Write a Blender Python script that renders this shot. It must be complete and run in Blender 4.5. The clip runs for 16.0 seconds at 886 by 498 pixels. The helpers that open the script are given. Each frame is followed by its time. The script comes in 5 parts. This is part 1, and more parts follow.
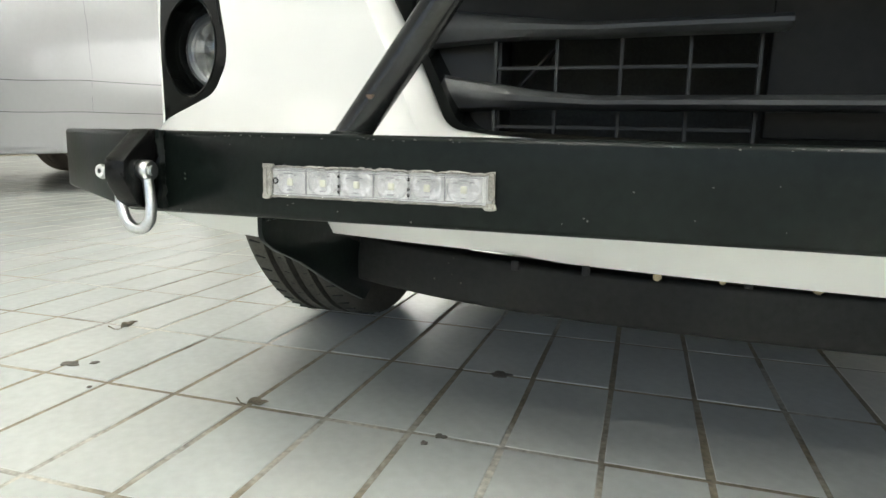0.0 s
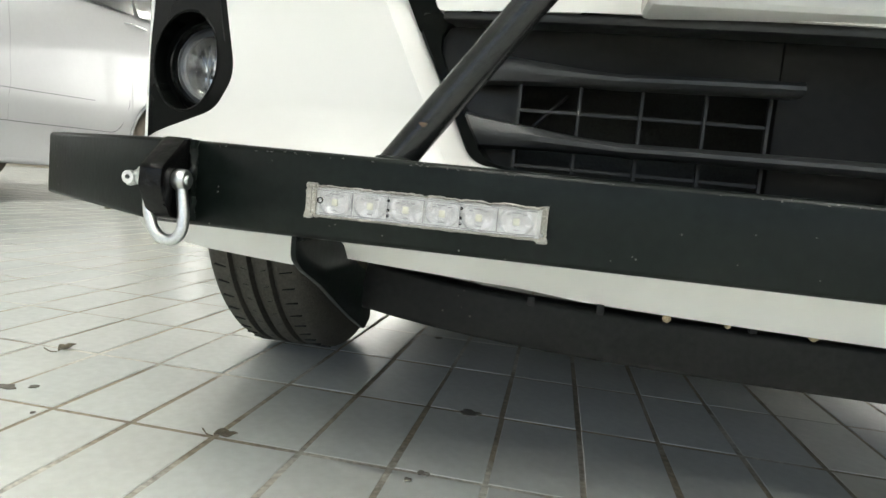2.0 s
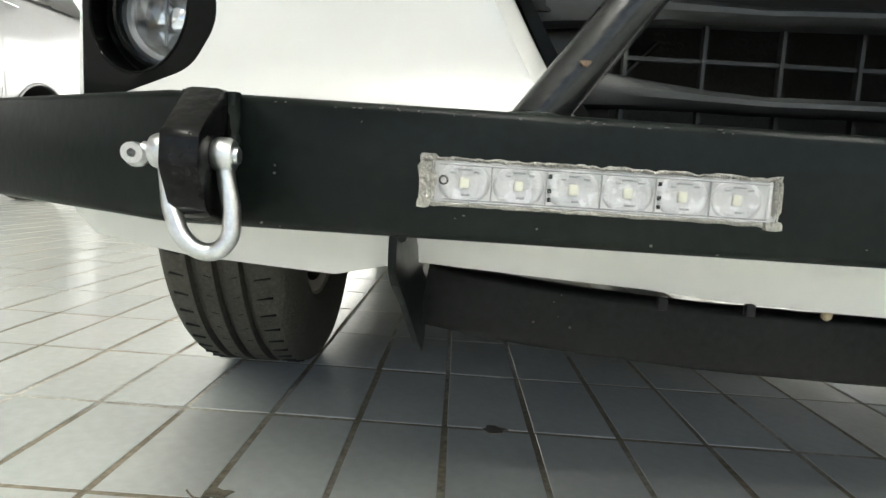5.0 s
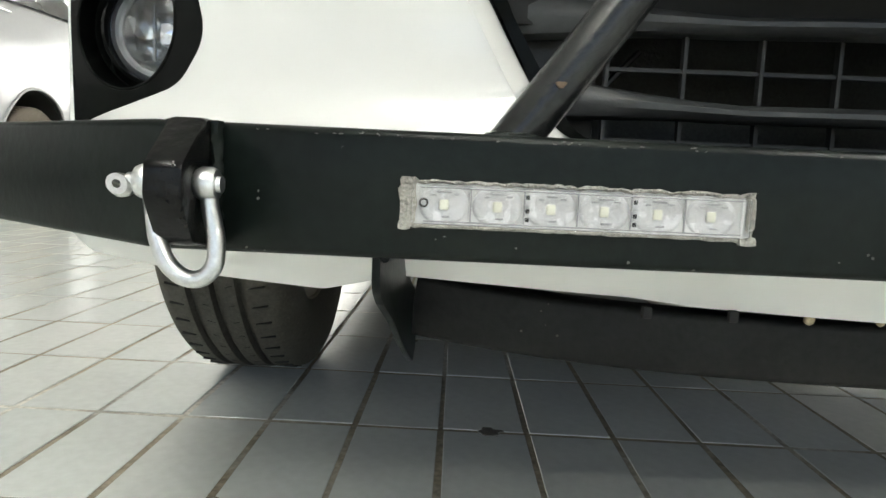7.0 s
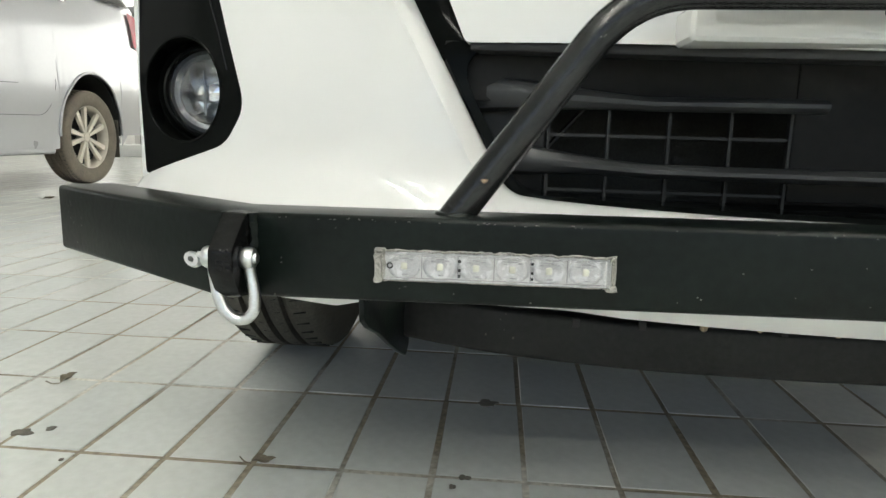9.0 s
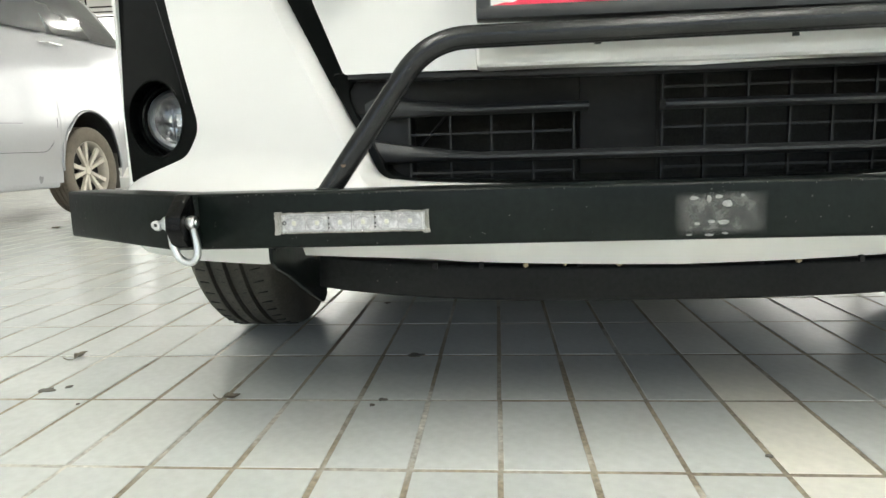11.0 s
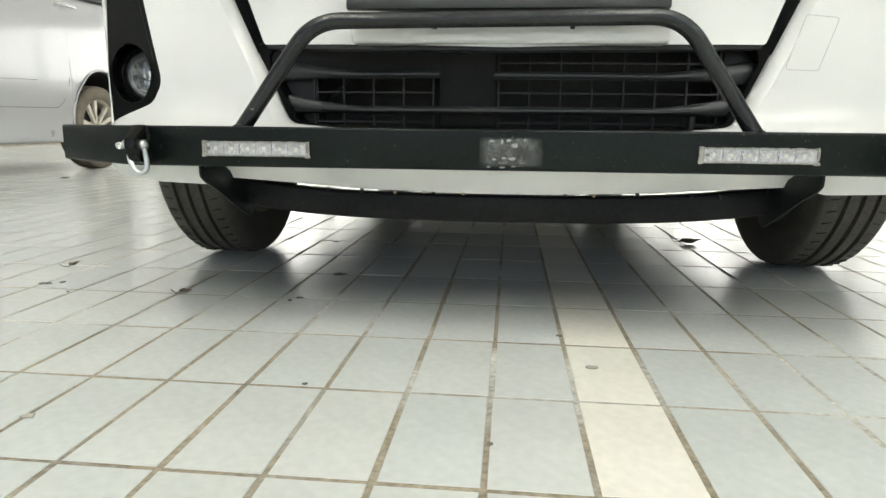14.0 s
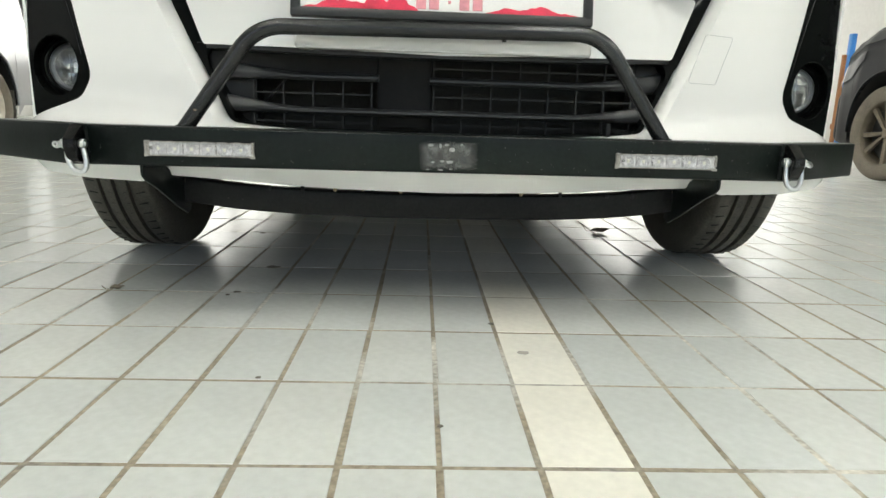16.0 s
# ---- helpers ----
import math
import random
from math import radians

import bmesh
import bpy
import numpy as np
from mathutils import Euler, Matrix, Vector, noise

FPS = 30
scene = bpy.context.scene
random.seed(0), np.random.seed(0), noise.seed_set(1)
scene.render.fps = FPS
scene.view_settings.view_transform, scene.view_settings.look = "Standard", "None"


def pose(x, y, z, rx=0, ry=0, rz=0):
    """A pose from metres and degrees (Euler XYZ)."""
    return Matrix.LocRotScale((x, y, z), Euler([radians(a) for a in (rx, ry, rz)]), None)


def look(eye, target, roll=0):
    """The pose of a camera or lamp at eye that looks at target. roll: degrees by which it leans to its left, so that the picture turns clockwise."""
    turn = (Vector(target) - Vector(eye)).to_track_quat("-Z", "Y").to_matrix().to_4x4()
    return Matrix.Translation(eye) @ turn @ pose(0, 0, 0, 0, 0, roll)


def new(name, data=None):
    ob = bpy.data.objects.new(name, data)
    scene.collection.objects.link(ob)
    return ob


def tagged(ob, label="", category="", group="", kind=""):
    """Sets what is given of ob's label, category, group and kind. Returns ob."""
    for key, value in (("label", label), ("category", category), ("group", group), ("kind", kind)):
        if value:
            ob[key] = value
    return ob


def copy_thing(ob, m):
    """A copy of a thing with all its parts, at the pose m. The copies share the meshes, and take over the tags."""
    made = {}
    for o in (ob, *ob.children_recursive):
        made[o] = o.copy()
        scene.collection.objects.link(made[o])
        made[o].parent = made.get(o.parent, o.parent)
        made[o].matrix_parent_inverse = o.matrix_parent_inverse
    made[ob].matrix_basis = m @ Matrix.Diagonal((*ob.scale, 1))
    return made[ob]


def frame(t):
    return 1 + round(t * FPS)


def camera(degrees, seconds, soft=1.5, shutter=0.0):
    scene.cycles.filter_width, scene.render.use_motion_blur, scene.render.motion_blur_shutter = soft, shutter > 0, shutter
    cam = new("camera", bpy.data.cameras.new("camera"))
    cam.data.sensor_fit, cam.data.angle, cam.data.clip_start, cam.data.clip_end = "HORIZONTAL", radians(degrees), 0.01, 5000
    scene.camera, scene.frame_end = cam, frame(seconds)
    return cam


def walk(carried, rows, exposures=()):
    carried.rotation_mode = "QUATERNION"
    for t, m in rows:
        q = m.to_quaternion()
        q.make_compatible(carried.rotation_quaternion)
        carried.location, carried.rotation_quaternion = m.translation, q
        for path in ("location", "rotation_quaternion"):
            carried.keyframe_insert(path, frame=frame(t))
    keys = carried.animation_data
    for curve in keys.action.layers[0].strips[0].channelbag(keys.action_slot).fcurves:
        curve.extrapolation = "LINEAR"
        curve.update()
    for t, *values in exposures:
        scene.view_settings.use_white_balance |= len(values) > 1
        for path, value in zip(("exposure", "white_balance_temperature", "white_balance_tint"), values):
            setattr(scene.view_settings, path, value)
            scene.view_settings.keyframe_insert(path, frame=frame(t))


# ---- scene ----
cam = camera(69.22, 16.0)
ROWS = [
    (0, (-0.2006, -0.3952, 0.3250), (-0.7354, 1.5017, -0.0154), 1.37),
    (0.2, (-0.2101, -0.4029, 0.3271), (-0.7474, 1.4956, 0.0001), 2.03),
    (0.5, (-0.2225, -0.4010, 0.3231), (-0.7571, 1.5016, 0.0162), 3.09),
    (0.7, (-0.2244, -0.3967, 0.3226), (-0.7362, 1.5172, 0.0482), 3.52),
    (1, (-0.2323, -0.3983, 0.3239), (-0.7416, 1.5169, 0.0549), 3.02),
    (1.2, (-0.2440, -0.4026, 0.3217), (-0.7505, 1.5137, 0.0546), 3.66),
    (1.5, (-0.2581, -0.4036, 0.3186), (-0.7215, 1.5303, 0.1056), 4.50),
    (1.7, (-0.2662, -0.4013, 0.3206), (-0.6550, 1.5504, 0.1210), 5.00),
    (2, (-0.2831, -0.4179, 0.3120), (-0.5739, 1.5510, 0.1148), 5.73),
    (2.2, (-0.2961, -0.4325, 0.3145), (-0.5042, 1.5453, 0.1021), 5.46),
    (2.5, (-0.3194, -0.4509, 0.3240), (-0.4392, 1.5326, 0.0977), 4.98),
    (2.7, (-0.3385, -0.4565, 0.3273), (-0.4174, 1.5285, 0.0955), 6.07),
    (3, (-0.3624, -0.4733, 0.3246), (-0.3526, 1.5124, 0.0857), 5.77),
    (3.2, (-0.3703, -0.4677, 0.3245), (-0.3638, 1.5170, 0.0777), 5.48),
    (3.5, (-0.3855, -0.4377, 0.3137), (-0.3867, 1.5477, 0.0720), 4.17),
    (3.7, (-0.4026, -0.4084, 0.3018), (-0.4454, 1.5773, 0.0667), 4.94),
    (5.8, (-0.4307, -0.2712, 0.2933), (-0.3955, 1.7172, 0.0816), 3.18),
    (6, (-0.4277, -0.2707, 0.2948), (-0.3879, 1.7178, 0.0843), 3.07),
    (6.2, (-0.4244, -0.2736, 0.2977), (-0.3764, 1.7155, 0.0944), 2.66),
    (6.5, (-0.4198, -0.2831, 0.2991), (-0.3933, 1.7053, 0.0855), 2.52),
    (6.7, (-0.4205, -0.2884, 0.3010), (-0.4098, 1.6989, 0.0769), 2.42),
    (7, (-0.4216, -0.2947, 0.3065), (-0.4128, 1.6922, 0.0779), 2.70),
    (7.2, (-0.4194, -0.3028, 0.3161), (-0.4269, 1.6826, 0.0755), 3.09),
    (7.5, (-0.4071, -0.3110, 0.3445), (-0.4425, 1.6721, 0.0873), 2.18),
    (7.7, (-0.3986, -0.3175, 0.3571), (-0.4481, 1.6593, 0.0576), 2.13),
    (8, (-0.3889, -0.3255, 0.3745), (-0.4570, 1.6422, 0.0231), 2.24),
    (8.2, (-0.3822, -0.3320, 0.3838), (-0.4672, 1.6292, 0.0008), 2.51),
    (10.3, (-0.3254, -0.6044, 0.3767), (-0.4843, 1.3689, 0.0926), 0.16),
    (10.5, (-0.2949, -0.6216, 0.3788), (-0.4448, 1.3485, 0.0686), 0.04),
    (10.6, (-0.2860, -0.6403, 0.3703), (-0.4085, 1.3337, 0.0732), -0.12),
    (10.8, (-0.2504, -0.6483, 0.3691), (-0.4094, 1.3220, 0.0644), -1.04),
    (11, (-0.2217, -0.6589, 0.3634), (-0.3529, 1.3138, 0.0614), -1.75),
    (11.2, (-0.1975, -0.6803, 0.3557), (-0.3430, 1.2895, 0.0416), -2.46),
    (11.5, (-0.1412, -0.7251, 0.3565), (-0.2939, 1.2490, 0.0748), -2.32),
    (11.7, (-0.1057, -0.7607, 0.3529), (-0.2753, 1.2107, 0.0620), -2.08),
    (12, (-0.0514, -0.8043, 0.3417), (-0.2027, 1.1738, 0.0889), -1.38),
    (12.2, (-0.0294, -0.8301, 0.3481), (-0.2002, 1.1452, 0.0856), -1.95),
    (12.5, (-0.0050, -0.8688, 0.3385), (-0.1948, 1.1013, 0.0508), -2.00),
    (12.7, (0.0045, -0.8853, 0.3388), (-0.2528, 1.0732, 0.0255), -1.32),
    (13, (0.0131, -0.9030, 0.3250), (-0.2490, 1.0449, -0.0450), -1.39),
    (13.2, (0.0198, -0.9067, 0.3229), (-0.3198, 1.0343, -0.0193), -1.25),
    (13.5, (0.0046, -0.9199, 0.3161), (-0.2651, 1.0317, -0.0283), -0.44),
    (13.7, (0.0025, -0.9271, 0.3222), (-0.2058, 1.0312, -0.0269), 0.11),
    (14, (-0.0033, -0.9352, 0.3269), (-0.1644, 1.0235, -0.0440), 0.62),
    (14.2, (-0.0060, -0.9324, 0.3333), (-0.0927, 1.0287, -0.0494), 0.42),
    (14.5, (0.0009, -0.9225, 0.3409), (-0.0299, 1.0416, -0.0349), 1.01),
    (14.7, (0.0023, -0.9207, 0.3401), (-0.0174, 1.0413, -0.0476), 0.96),
    (15, (0.0046, -0.9200, 0.3432), (-0.0101, 1.0423, -0.0429), 0.61),
    (15.2, (0.0044, -0.9291, 0.3479), (-0.0065, 1.0341, -0.0335), 0.96),
    (15.5, (-0.0034, -0.9561, 0.3549), (-0.0193, 1.0030, -0.0472), 1.95),
    (15.7, (-0.0135, -0.9701, 0.3480), (0.0261, 0.9873, -0.0609), 3.29),
    (16, (-0.0468, -0.9959, 0.3594), (0.0680, 0.9568, -0.0579), 1.77),
]
EXPOSURES = [(0.0, 0.50), (0.7, 0.43), (1.5, 0.42), (3.7, 0.42), (6.0, 0.45), (7.2, 0.36), (8.2, 0.18), (10.5, 0.28), (11.5, 0.47), (12.2, 0.47), (13.0, 0.28), (14.0, 0.21), (16.0, 0.12)]
walk(cam, [(t, look(eye, target, roll)) for t, eye, target, roll in ROWS], EXPOSURES)

# ---- world and light ----
world = bpy.data.worlds.new("world")
scene.world = world
world.use_nodes = True
wn = world.node_tree.nodes
sky = wn.new("ShaderNodeTexSky")
sky.sky_type, sky.sun_disc = "NISHITA", False
sky.sun_elevation, sky.sun_rotation = radians(50), radians(200)
wn["Background"].inputs["Strength"].default_value = 0.12
world.node_tree.links.new(sky.outputs[0], wn["Background"].inputs["Color"])


def lamp(name, size_x, size_y, watts, m, colour=(1, 1, 1)):
    data = bpy.data.lights.new(name, "AREA")
    data.shape, data.size, data.size_y, data.energy, data.color = "RECTANGLE", size_x, size_y, watts, colour
    ob = new(name, data)
    ob.matrix_world = m
    return ob


# daylight through the open front, the left windows and the rear windows of the workshop
DAY = (0.985, 0.99, 0.91)
lamp("daylight_front", 8.0, 2.4, 24, look((5.0, -6.6, 1.5), (0.0, 0, 0.5)), DAY)
lamp("daylight_left", 8.0, 2.0, 9, look((-7.8, 2.0, 2.2), (0, 2.0, 0.6)), DAY)
lamp("daylight_rear", 9.0, 2.0, 70, look((0, 11.8, 2.2), (0, 2.0, 0.6)), DAY)


# ---- materials ----
def shader(name, colour, rough=0.5, metal=0.0, coat=0.0, vary=0.06, scale=8.0, bump=0.0, bump_scale=200.0, island=False, spec=0.5):
    """A Principled material whose colour varies at two scales, with fine relief."""
    mat = bpy.data.materials.new(name)
    mat.use_nodes = True
    nodes, links = mat.node_tree.nodes, mat.node_tree.links
    b = nodes["Principled BSDF"]
    b.inputs["Roughness"].default_value, b.inputs["Metallic"].default_value = rough, metal
    b.inputs["Coat Weight"].default_value, b.inputs["Coat Roughness"].default_value = coat, 0.06
    b.inputs["Specular IOR Level"].default_value = spec
    where = nodes.new("ShaderNodeTexCoord")
    big, fine = nodes.new("ShaderNodeTexNoise"), nodes.new("ShaderNodeTexNoise")
    big.inputs["Scale"].default_value, fine.inputs["Scale"].default_value = scale, scale * 14
    big.inputs["Detail"].default_value, fine.inputs["Detail"].default_value = 5, 4
    for n in (big, fine):
        links.new(where.outputs["Object"], n.inputs["Vector"])
    both = nodes.new("ShaderNodeMath")
    both.operation = "ADD"
    links.new(big.outputs["Fac"], both.inputs[0])
    links.new(fine.outputs["Fac"], both.inputs[1])
    ramp = nodes.new("ShaderNodeMapRange")
    ramp.inputs["From Min"].default_value, ramp.inputs["From Max"].default_value = 0.6, 1.4
    ramp.inputs["To Min"].default_value, ramp.inputs["To Max"].default_value = 1 - vary * 1.6, 1 + vary
    links.new(both.outputs[0], ramp.inputs["Value"])
    tint = nodes.new("ShaderNodeMix")
    tint.data_type, tint.blend_type = "RGBA", "MULTIPLY"
    tint.inputs["Factor"].default_value = 1
    tint.inputs["A"].default_value = (*colour, 1)
    links.new(ramp.outputs[0], tint.inputs["B"])
    links.new(tint.outputs["Result"], b.inputs["Base Color"])
    gloss = nodes.new("ShaderNodeMapRange")
    gloss.inputs["To Min"].default_value, gloss.inputs["To Max"].default_value = max(0.02, rough * 0.8), min(1, rough * 1.25)
    links.new(big.outputs["Fac"], gloss.inputs["Value"])
    links.new(gloss.outputs[0], b.inputs["Roughness"])
    if bump:
        grain = nodes.new("ShaderNodeTexNoise")
        grain.inputs["Scale"].default_value, grain.inputs["Detail"].default_value = bump_scale, 4
        links.new(where.outputs["Object"], grain.inputs["Vector"])
        relief = nodes.new("ShaderNodeBump")
        relief.inputs["Strength"].default_value, relief.inputs["Distance"].default_value = bump, 0.002
        links.new(grain.outputs["Fac"], relief.inputs["Height"])
        links.new(relief.outputs["Normal"], b.inputs["Normal"])
    return mat


def glass(name, colour=(1, 1, 1), rough=0.0, ior=1.45):
    mat = bpy.data.materials.new(name)
    mat.use_nodes = True
    b = mat.node_tree.nodes["Principled BSDF"]
    b.inputs["Base Color"].default_value = (*colour, 1)
    b.inputs["Roughness"].default_value, b.inputs["IOR"].default_value = rough, ior
    b.inputs["Transmission Weight"].default_value = 1
    return mat


def glow(name, colour, strength):
    mat = bpy.data.materials.new(name)
    mat.use_nodes = True
    b = mat.node_tree.nodes["Principled BSDF"]
    b.inputs["Emission Color"].default_value = (*colour, 1)
    b.inputs["Emission Strength"].default_value = strength
    return mat


WHITE = shader("pearl_white_paint", (0.84, 0.84, 0.815), 0.30, coat=1.0, vary=0.01, scale=0.7, bump=0.02, bump_scale=900)
SILVER = shader("silver_paint", (0.40, 0.41, 0.43), 0.3, metal=0.45, coat=1.0, vary=0.02, scale=3)
DARKPAINT = shader("black_car_paint", (0.010, 0.011, 0.013), 0.45, coat=0.0, spec=0.12, vary=0.1, scale=3)
BARPAINT = shader("black_brushed_paint", (0.0058, 0.0086, 0.0075), 0.31, vary=0.35, scale=9, bump=0.10, bump_scale=170, spec=0.18)
HOOPPAINT = shader("glossy_black_paint", (0.011, 0.012, 0.0125), 0.24, coat=0.32, vary=0.3, scale=12, bump=0.30, bump_scale=260, spec=0.35)
SKIDPAINT = shader("dusty_black_paint", (0.0095, 0.0097, 0.009), 0.55, vary=0.5, scale=12, bump=0.2, bump_scale=160, spec=0.25)
GLOSSBLACK = shader("gloss_black_plastic", (0.0052, 0.0060, 0.0056), 0.05, vary=0.1, scale=6, spec=0.045)
SLAT = shader("grille_slat_plastic", (0.043, 0.045, 0.046), 0.40, vary=0.12, scale=15, bump=0.15, bump_scale=900)
DIODE = shader("diode_phosphor", (0.68, 0.68, 0.57), 0.4, vary=0.1, scale=200)
PLASTIC = shader("grey_black_plastic", (0.011, 0.012, 0.012), 0.40, vary=0.15, scale=15, bump=0.15, bump_scale=900)
RIB = shader("dull_rib_plastic", (0.024, 0.025, 0.024), 0.5, vary=0.15, scale=20)
FINS = shader("dusty_radiator_fins", (0.032, 0.034, 0.030), 0.7, vary=0.4, scale=25, bump=0.4, bump_scale=300)
# near-black that puts the shade of recesses into the colour; also small dark parts
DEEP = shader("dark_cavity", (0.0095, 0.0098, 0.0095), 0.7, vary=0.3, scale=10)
RUBBER = shader("tyre_rubber", (0.080, 0.075, 0.062), 0.78, vary=0.3, scale=14, bump=0.5, bump_scale=260)
DUSTRUBBER = shader("dusty_tyre_rubber", (0.17, 0.145, 0.115), 0.85, vary=0.25, scale=10, bump=0.4, bump_scale=260)
ZINC = shader("galvanised_steel", (0.72, 0.73, 0.73), 0.3, metal=1.0, vary=0.12, scale=40, bump=0.15, bump_scale=300)
CHROME = shader("chrome", (0.85, 0.86, 0.88), 0.08, metal=1.0, vary=0.05, scale=30)
BOWL = shader("lamp_bowl", (0.68, 0.68, 0.67), 0.12, metal=1.0, vary=0.15, scale=60, bump=0.2, bump_scale=300)
ALLOY = shader("dusty_alloy", (0.62, 0.575, 0.50), 0.45, metal=0.3, vary=0.15, scale=25)
DARKALLOY = shader("dusty_dark_alloy", (0.16, 0.135, 0.10), 0.5, metal=0.5, vary=0.2, scale=25)
TINTED = shader("tinted_window_glass", (0.05, 0.052, 0.055), 0.10, vary=0.04, scale=2, spec=0.6)
RED = shader("red_lamp_plastic", (0.36, 0.03, 0.05), 0.45, coat=0.0, spec=0.25, vary=0.1, scale=20)
CEMENT = shader("dried_sealant", (0.36, 0.345, 0.31), 0.8, vary=0.35, scale=60, bump=1.0, bump_scale=500)
REFLECTOR = shader("white_reflector", (0.60, 0.60, 0.61), 0.26, metal=0.15, vary=0.15, scale=120, bump=0.3, bump_scale=400)
LEDWHITE = shader("led_board", (0.58, 0.58, 0.58), 0.4, vary=0.1, scale=100)
WALL = shader("white_wall_paint", (0.78, 0.78, 0.76), 0.7, vary=0.05, scale=1.2, bump=0.1, bump_scale=60)
CEILING = shader("ceiling_paint", (0.72, 0.72, 0.70), 0.8, vary=0.05, scale=1.0)
MACHINE = shader("grey_green_machine_paint", (0.30, 0.32, 0.27), 0.5, vary=0.15, scale=5)
BROWN = shader("orange_brown_board", (0.36, 0.15, 0.06), 0.6, vary=0.15, scale=5)
FOGLENS = shader("frosted_lens_ring", (0.17, 0.18, 0.19), 0.2, metal=0.5, vary=0.1, scale=60)
BLUE = shader("blue_paint", (0.04, 0.22, 0.62), 0.4, vary=0.1, scale=4)
LEDMARK = shader("grey_lamp_moulding", (0.28, 0.28, 0.29), 0.4, vary=0.2, scale=150)
STEEL = shader("grey_painted_steel", (0.35, 0.36, 0.37), 0.5, vary=0.1, scale=6)
PLATEWHITE = shader("white_plate_paint", (0.82, 0.82, 0.80), 0.35, vary=0.05, scale=30)
PLATEPINK = shader("faded_red_print", (0.72, 0.30, 0.34), 0.4, vary=0.25, scale=90)
PLATERED = shader("red_paint_smear", (0.75, 0.03, 0.08), 0.4, vary=0.2, scale=60)
LEAF = shader("dry_leaf", (0.22, 0.19, 0.14), 0.9, vary=0.4, scale=60, bump=0.4, bump_scale=300)
STAIN = shader("dried_dirt", (0.17, 0.155, 0.13), 0.8, vary=0.4, scale=60)
RUSTYNUT = shader("tan_clip", (0.42, 0.34, 0.22), 0.6, vary=0.25, scale=80)


def worn(mat, chip, amount, scale):
    """Adds small pale chips and scratches to a paint."""
    nodes, links = mat.node_tree.nodes, mat.node_tree.links
    b = nodes["Principled BSDF"]
    old = b.inputs["Base Color"].links[0].from_socket
    where = nodes.new("ShaderNodeTexCoord")
    cells = nodes.new("ShaderNodeTexVoronoi")
    cells.inputs["Scale"].default_value = scale
    links.new(where.outputs["Object"], cells.inputs["Vector"])
    patchy = nodes.new("ShaderNodeTexNoise")
    patchy.inputs["Scale"].default_value, patchy.inputs["Detail"].default_value = 11, 6
    links.new(where.outputs["Object"], patchy.inputs["Vector"])
    near = nodes.new("ShaderNodeMath")
    near.operation = "LESS_THAN"
    near.inputs[1].default_value = 0.115
    links.new(cells.outputs["Distance"], near.inputs[0])
    some = nodes.new("ShaderNodeMath")
    some.operation = "GREATER_THAN"
    some.inputs[1].default_value = amount
    links.new(patchy.outputs["Fac"], some.inputs[0])
    both = nodes.new("ShaderNodeMath")
    both.operation = "MULTIPLY"
    links.new(near.outputs[0], both.inputs[0])
    links.new(some.outputs[0], both.inputs[1])
    mix = nodes.new("ShaderNodeMix")
    mix.data_type = "RGBA"
    mix.inputs["B"].default_value = (*chip, 1)
    links.new(old, mix.inputs["A"])
    links.new(both.outputs[0], mix.inputs["Factor"])
    links.new(mix.outputs["Result"], b.inputs["Base Color"])


worn(BARPAINT, (0.13, 0.13, 0.12), 0.575, 150)
worn(HOOPPAINT, (0.20, 0.195, 0.18), 0.56, 260)
worn(SKIDPAINT, (0.08, 0.075, 0.065), 0.60, 120)
LUGPAINT = shader("chipped_black_paint", (0.0055, 0.0055, 0.0055), 0.24, vary=0.4, scale=30, bump=0.30, bump_scale=160, spec=0.20)
worn(LUGPAINT, (0.10, 0.085, 0.075), 0.55, 210)
CHIPS = shader("bare_primer", (0.115, 0.115, 0.107), 0.6, vary=0.4, scale=90)
RUST = shader("rust_spot", (0.20, 0.135, 0.09), 0.85, vary=0.4, scale=120, bump=0.6, bump_scale=600)


def smudge(name, colour):
    """Torn remains of a sticker: ragged silvery flakes with bare paint between them."""
    mat = shader(name, colour, 0.45, metal=0.3, vary=0.4, scale=60)
    nodes, links = mat.node_tree.nodes, mat.node_tree.links
    b = nodes["Principled BSDF"]
    where = nodes.new("ShaderNodeTexCoord")
    n = nodes.new("ShaderNodeTexNoise")
    n.inputs["Scale"].default_value, n.inputs["Detail"].default_value, n.inputs["Roughness"].default_value = 60, 8, 0.7
    links.new(where.outputs["Object"], n.inputs["Vector"])
    r = nodes.new("ShaderNodeMapRange")
    r.inputs["From Min"].default_value, r.inputs["From Max"].default_value = 0.36, 0.66
    r.inputs["To Min"].default_value, r.inputs["To Max"].default_value = 0.42, 0.85
    links.new(n.outputs["Fac"], r.inputs["Value"])
    apart = nodes.new("ShaderNodeSeparateXYZ")
    links.new(where.outputs["Generated"], apart.inputs[0])
    last = r.outputs[0]
    for axis in ("X", "Z"):
        away = nodes.new("ShaderNodeMath")
        away.operation = "PINGPONG"
        away.inputs[1].default_value = 0.5
        links.new(apart.outputs[axis], away.inputs[0])
        fade = nodes.new("ShaderNodeMapRange")
        fade.inputs["From Min"].default_value, fade.inputs["From Max"].default_value = 0.0, 0.16
        links.new(away.outputs[0], fade.inputs["Value"])
        mul = nodes.new("ShaderNodeMath")
        mul.operation = "MULTIPLY"
        links.new(last, mul.inputs[0])
        links.new(fade.outputs[0], mul.inputs[1])
        last = mul.outputs[0]
    links.new(last, b.inputs["Alpha"])
    return mat


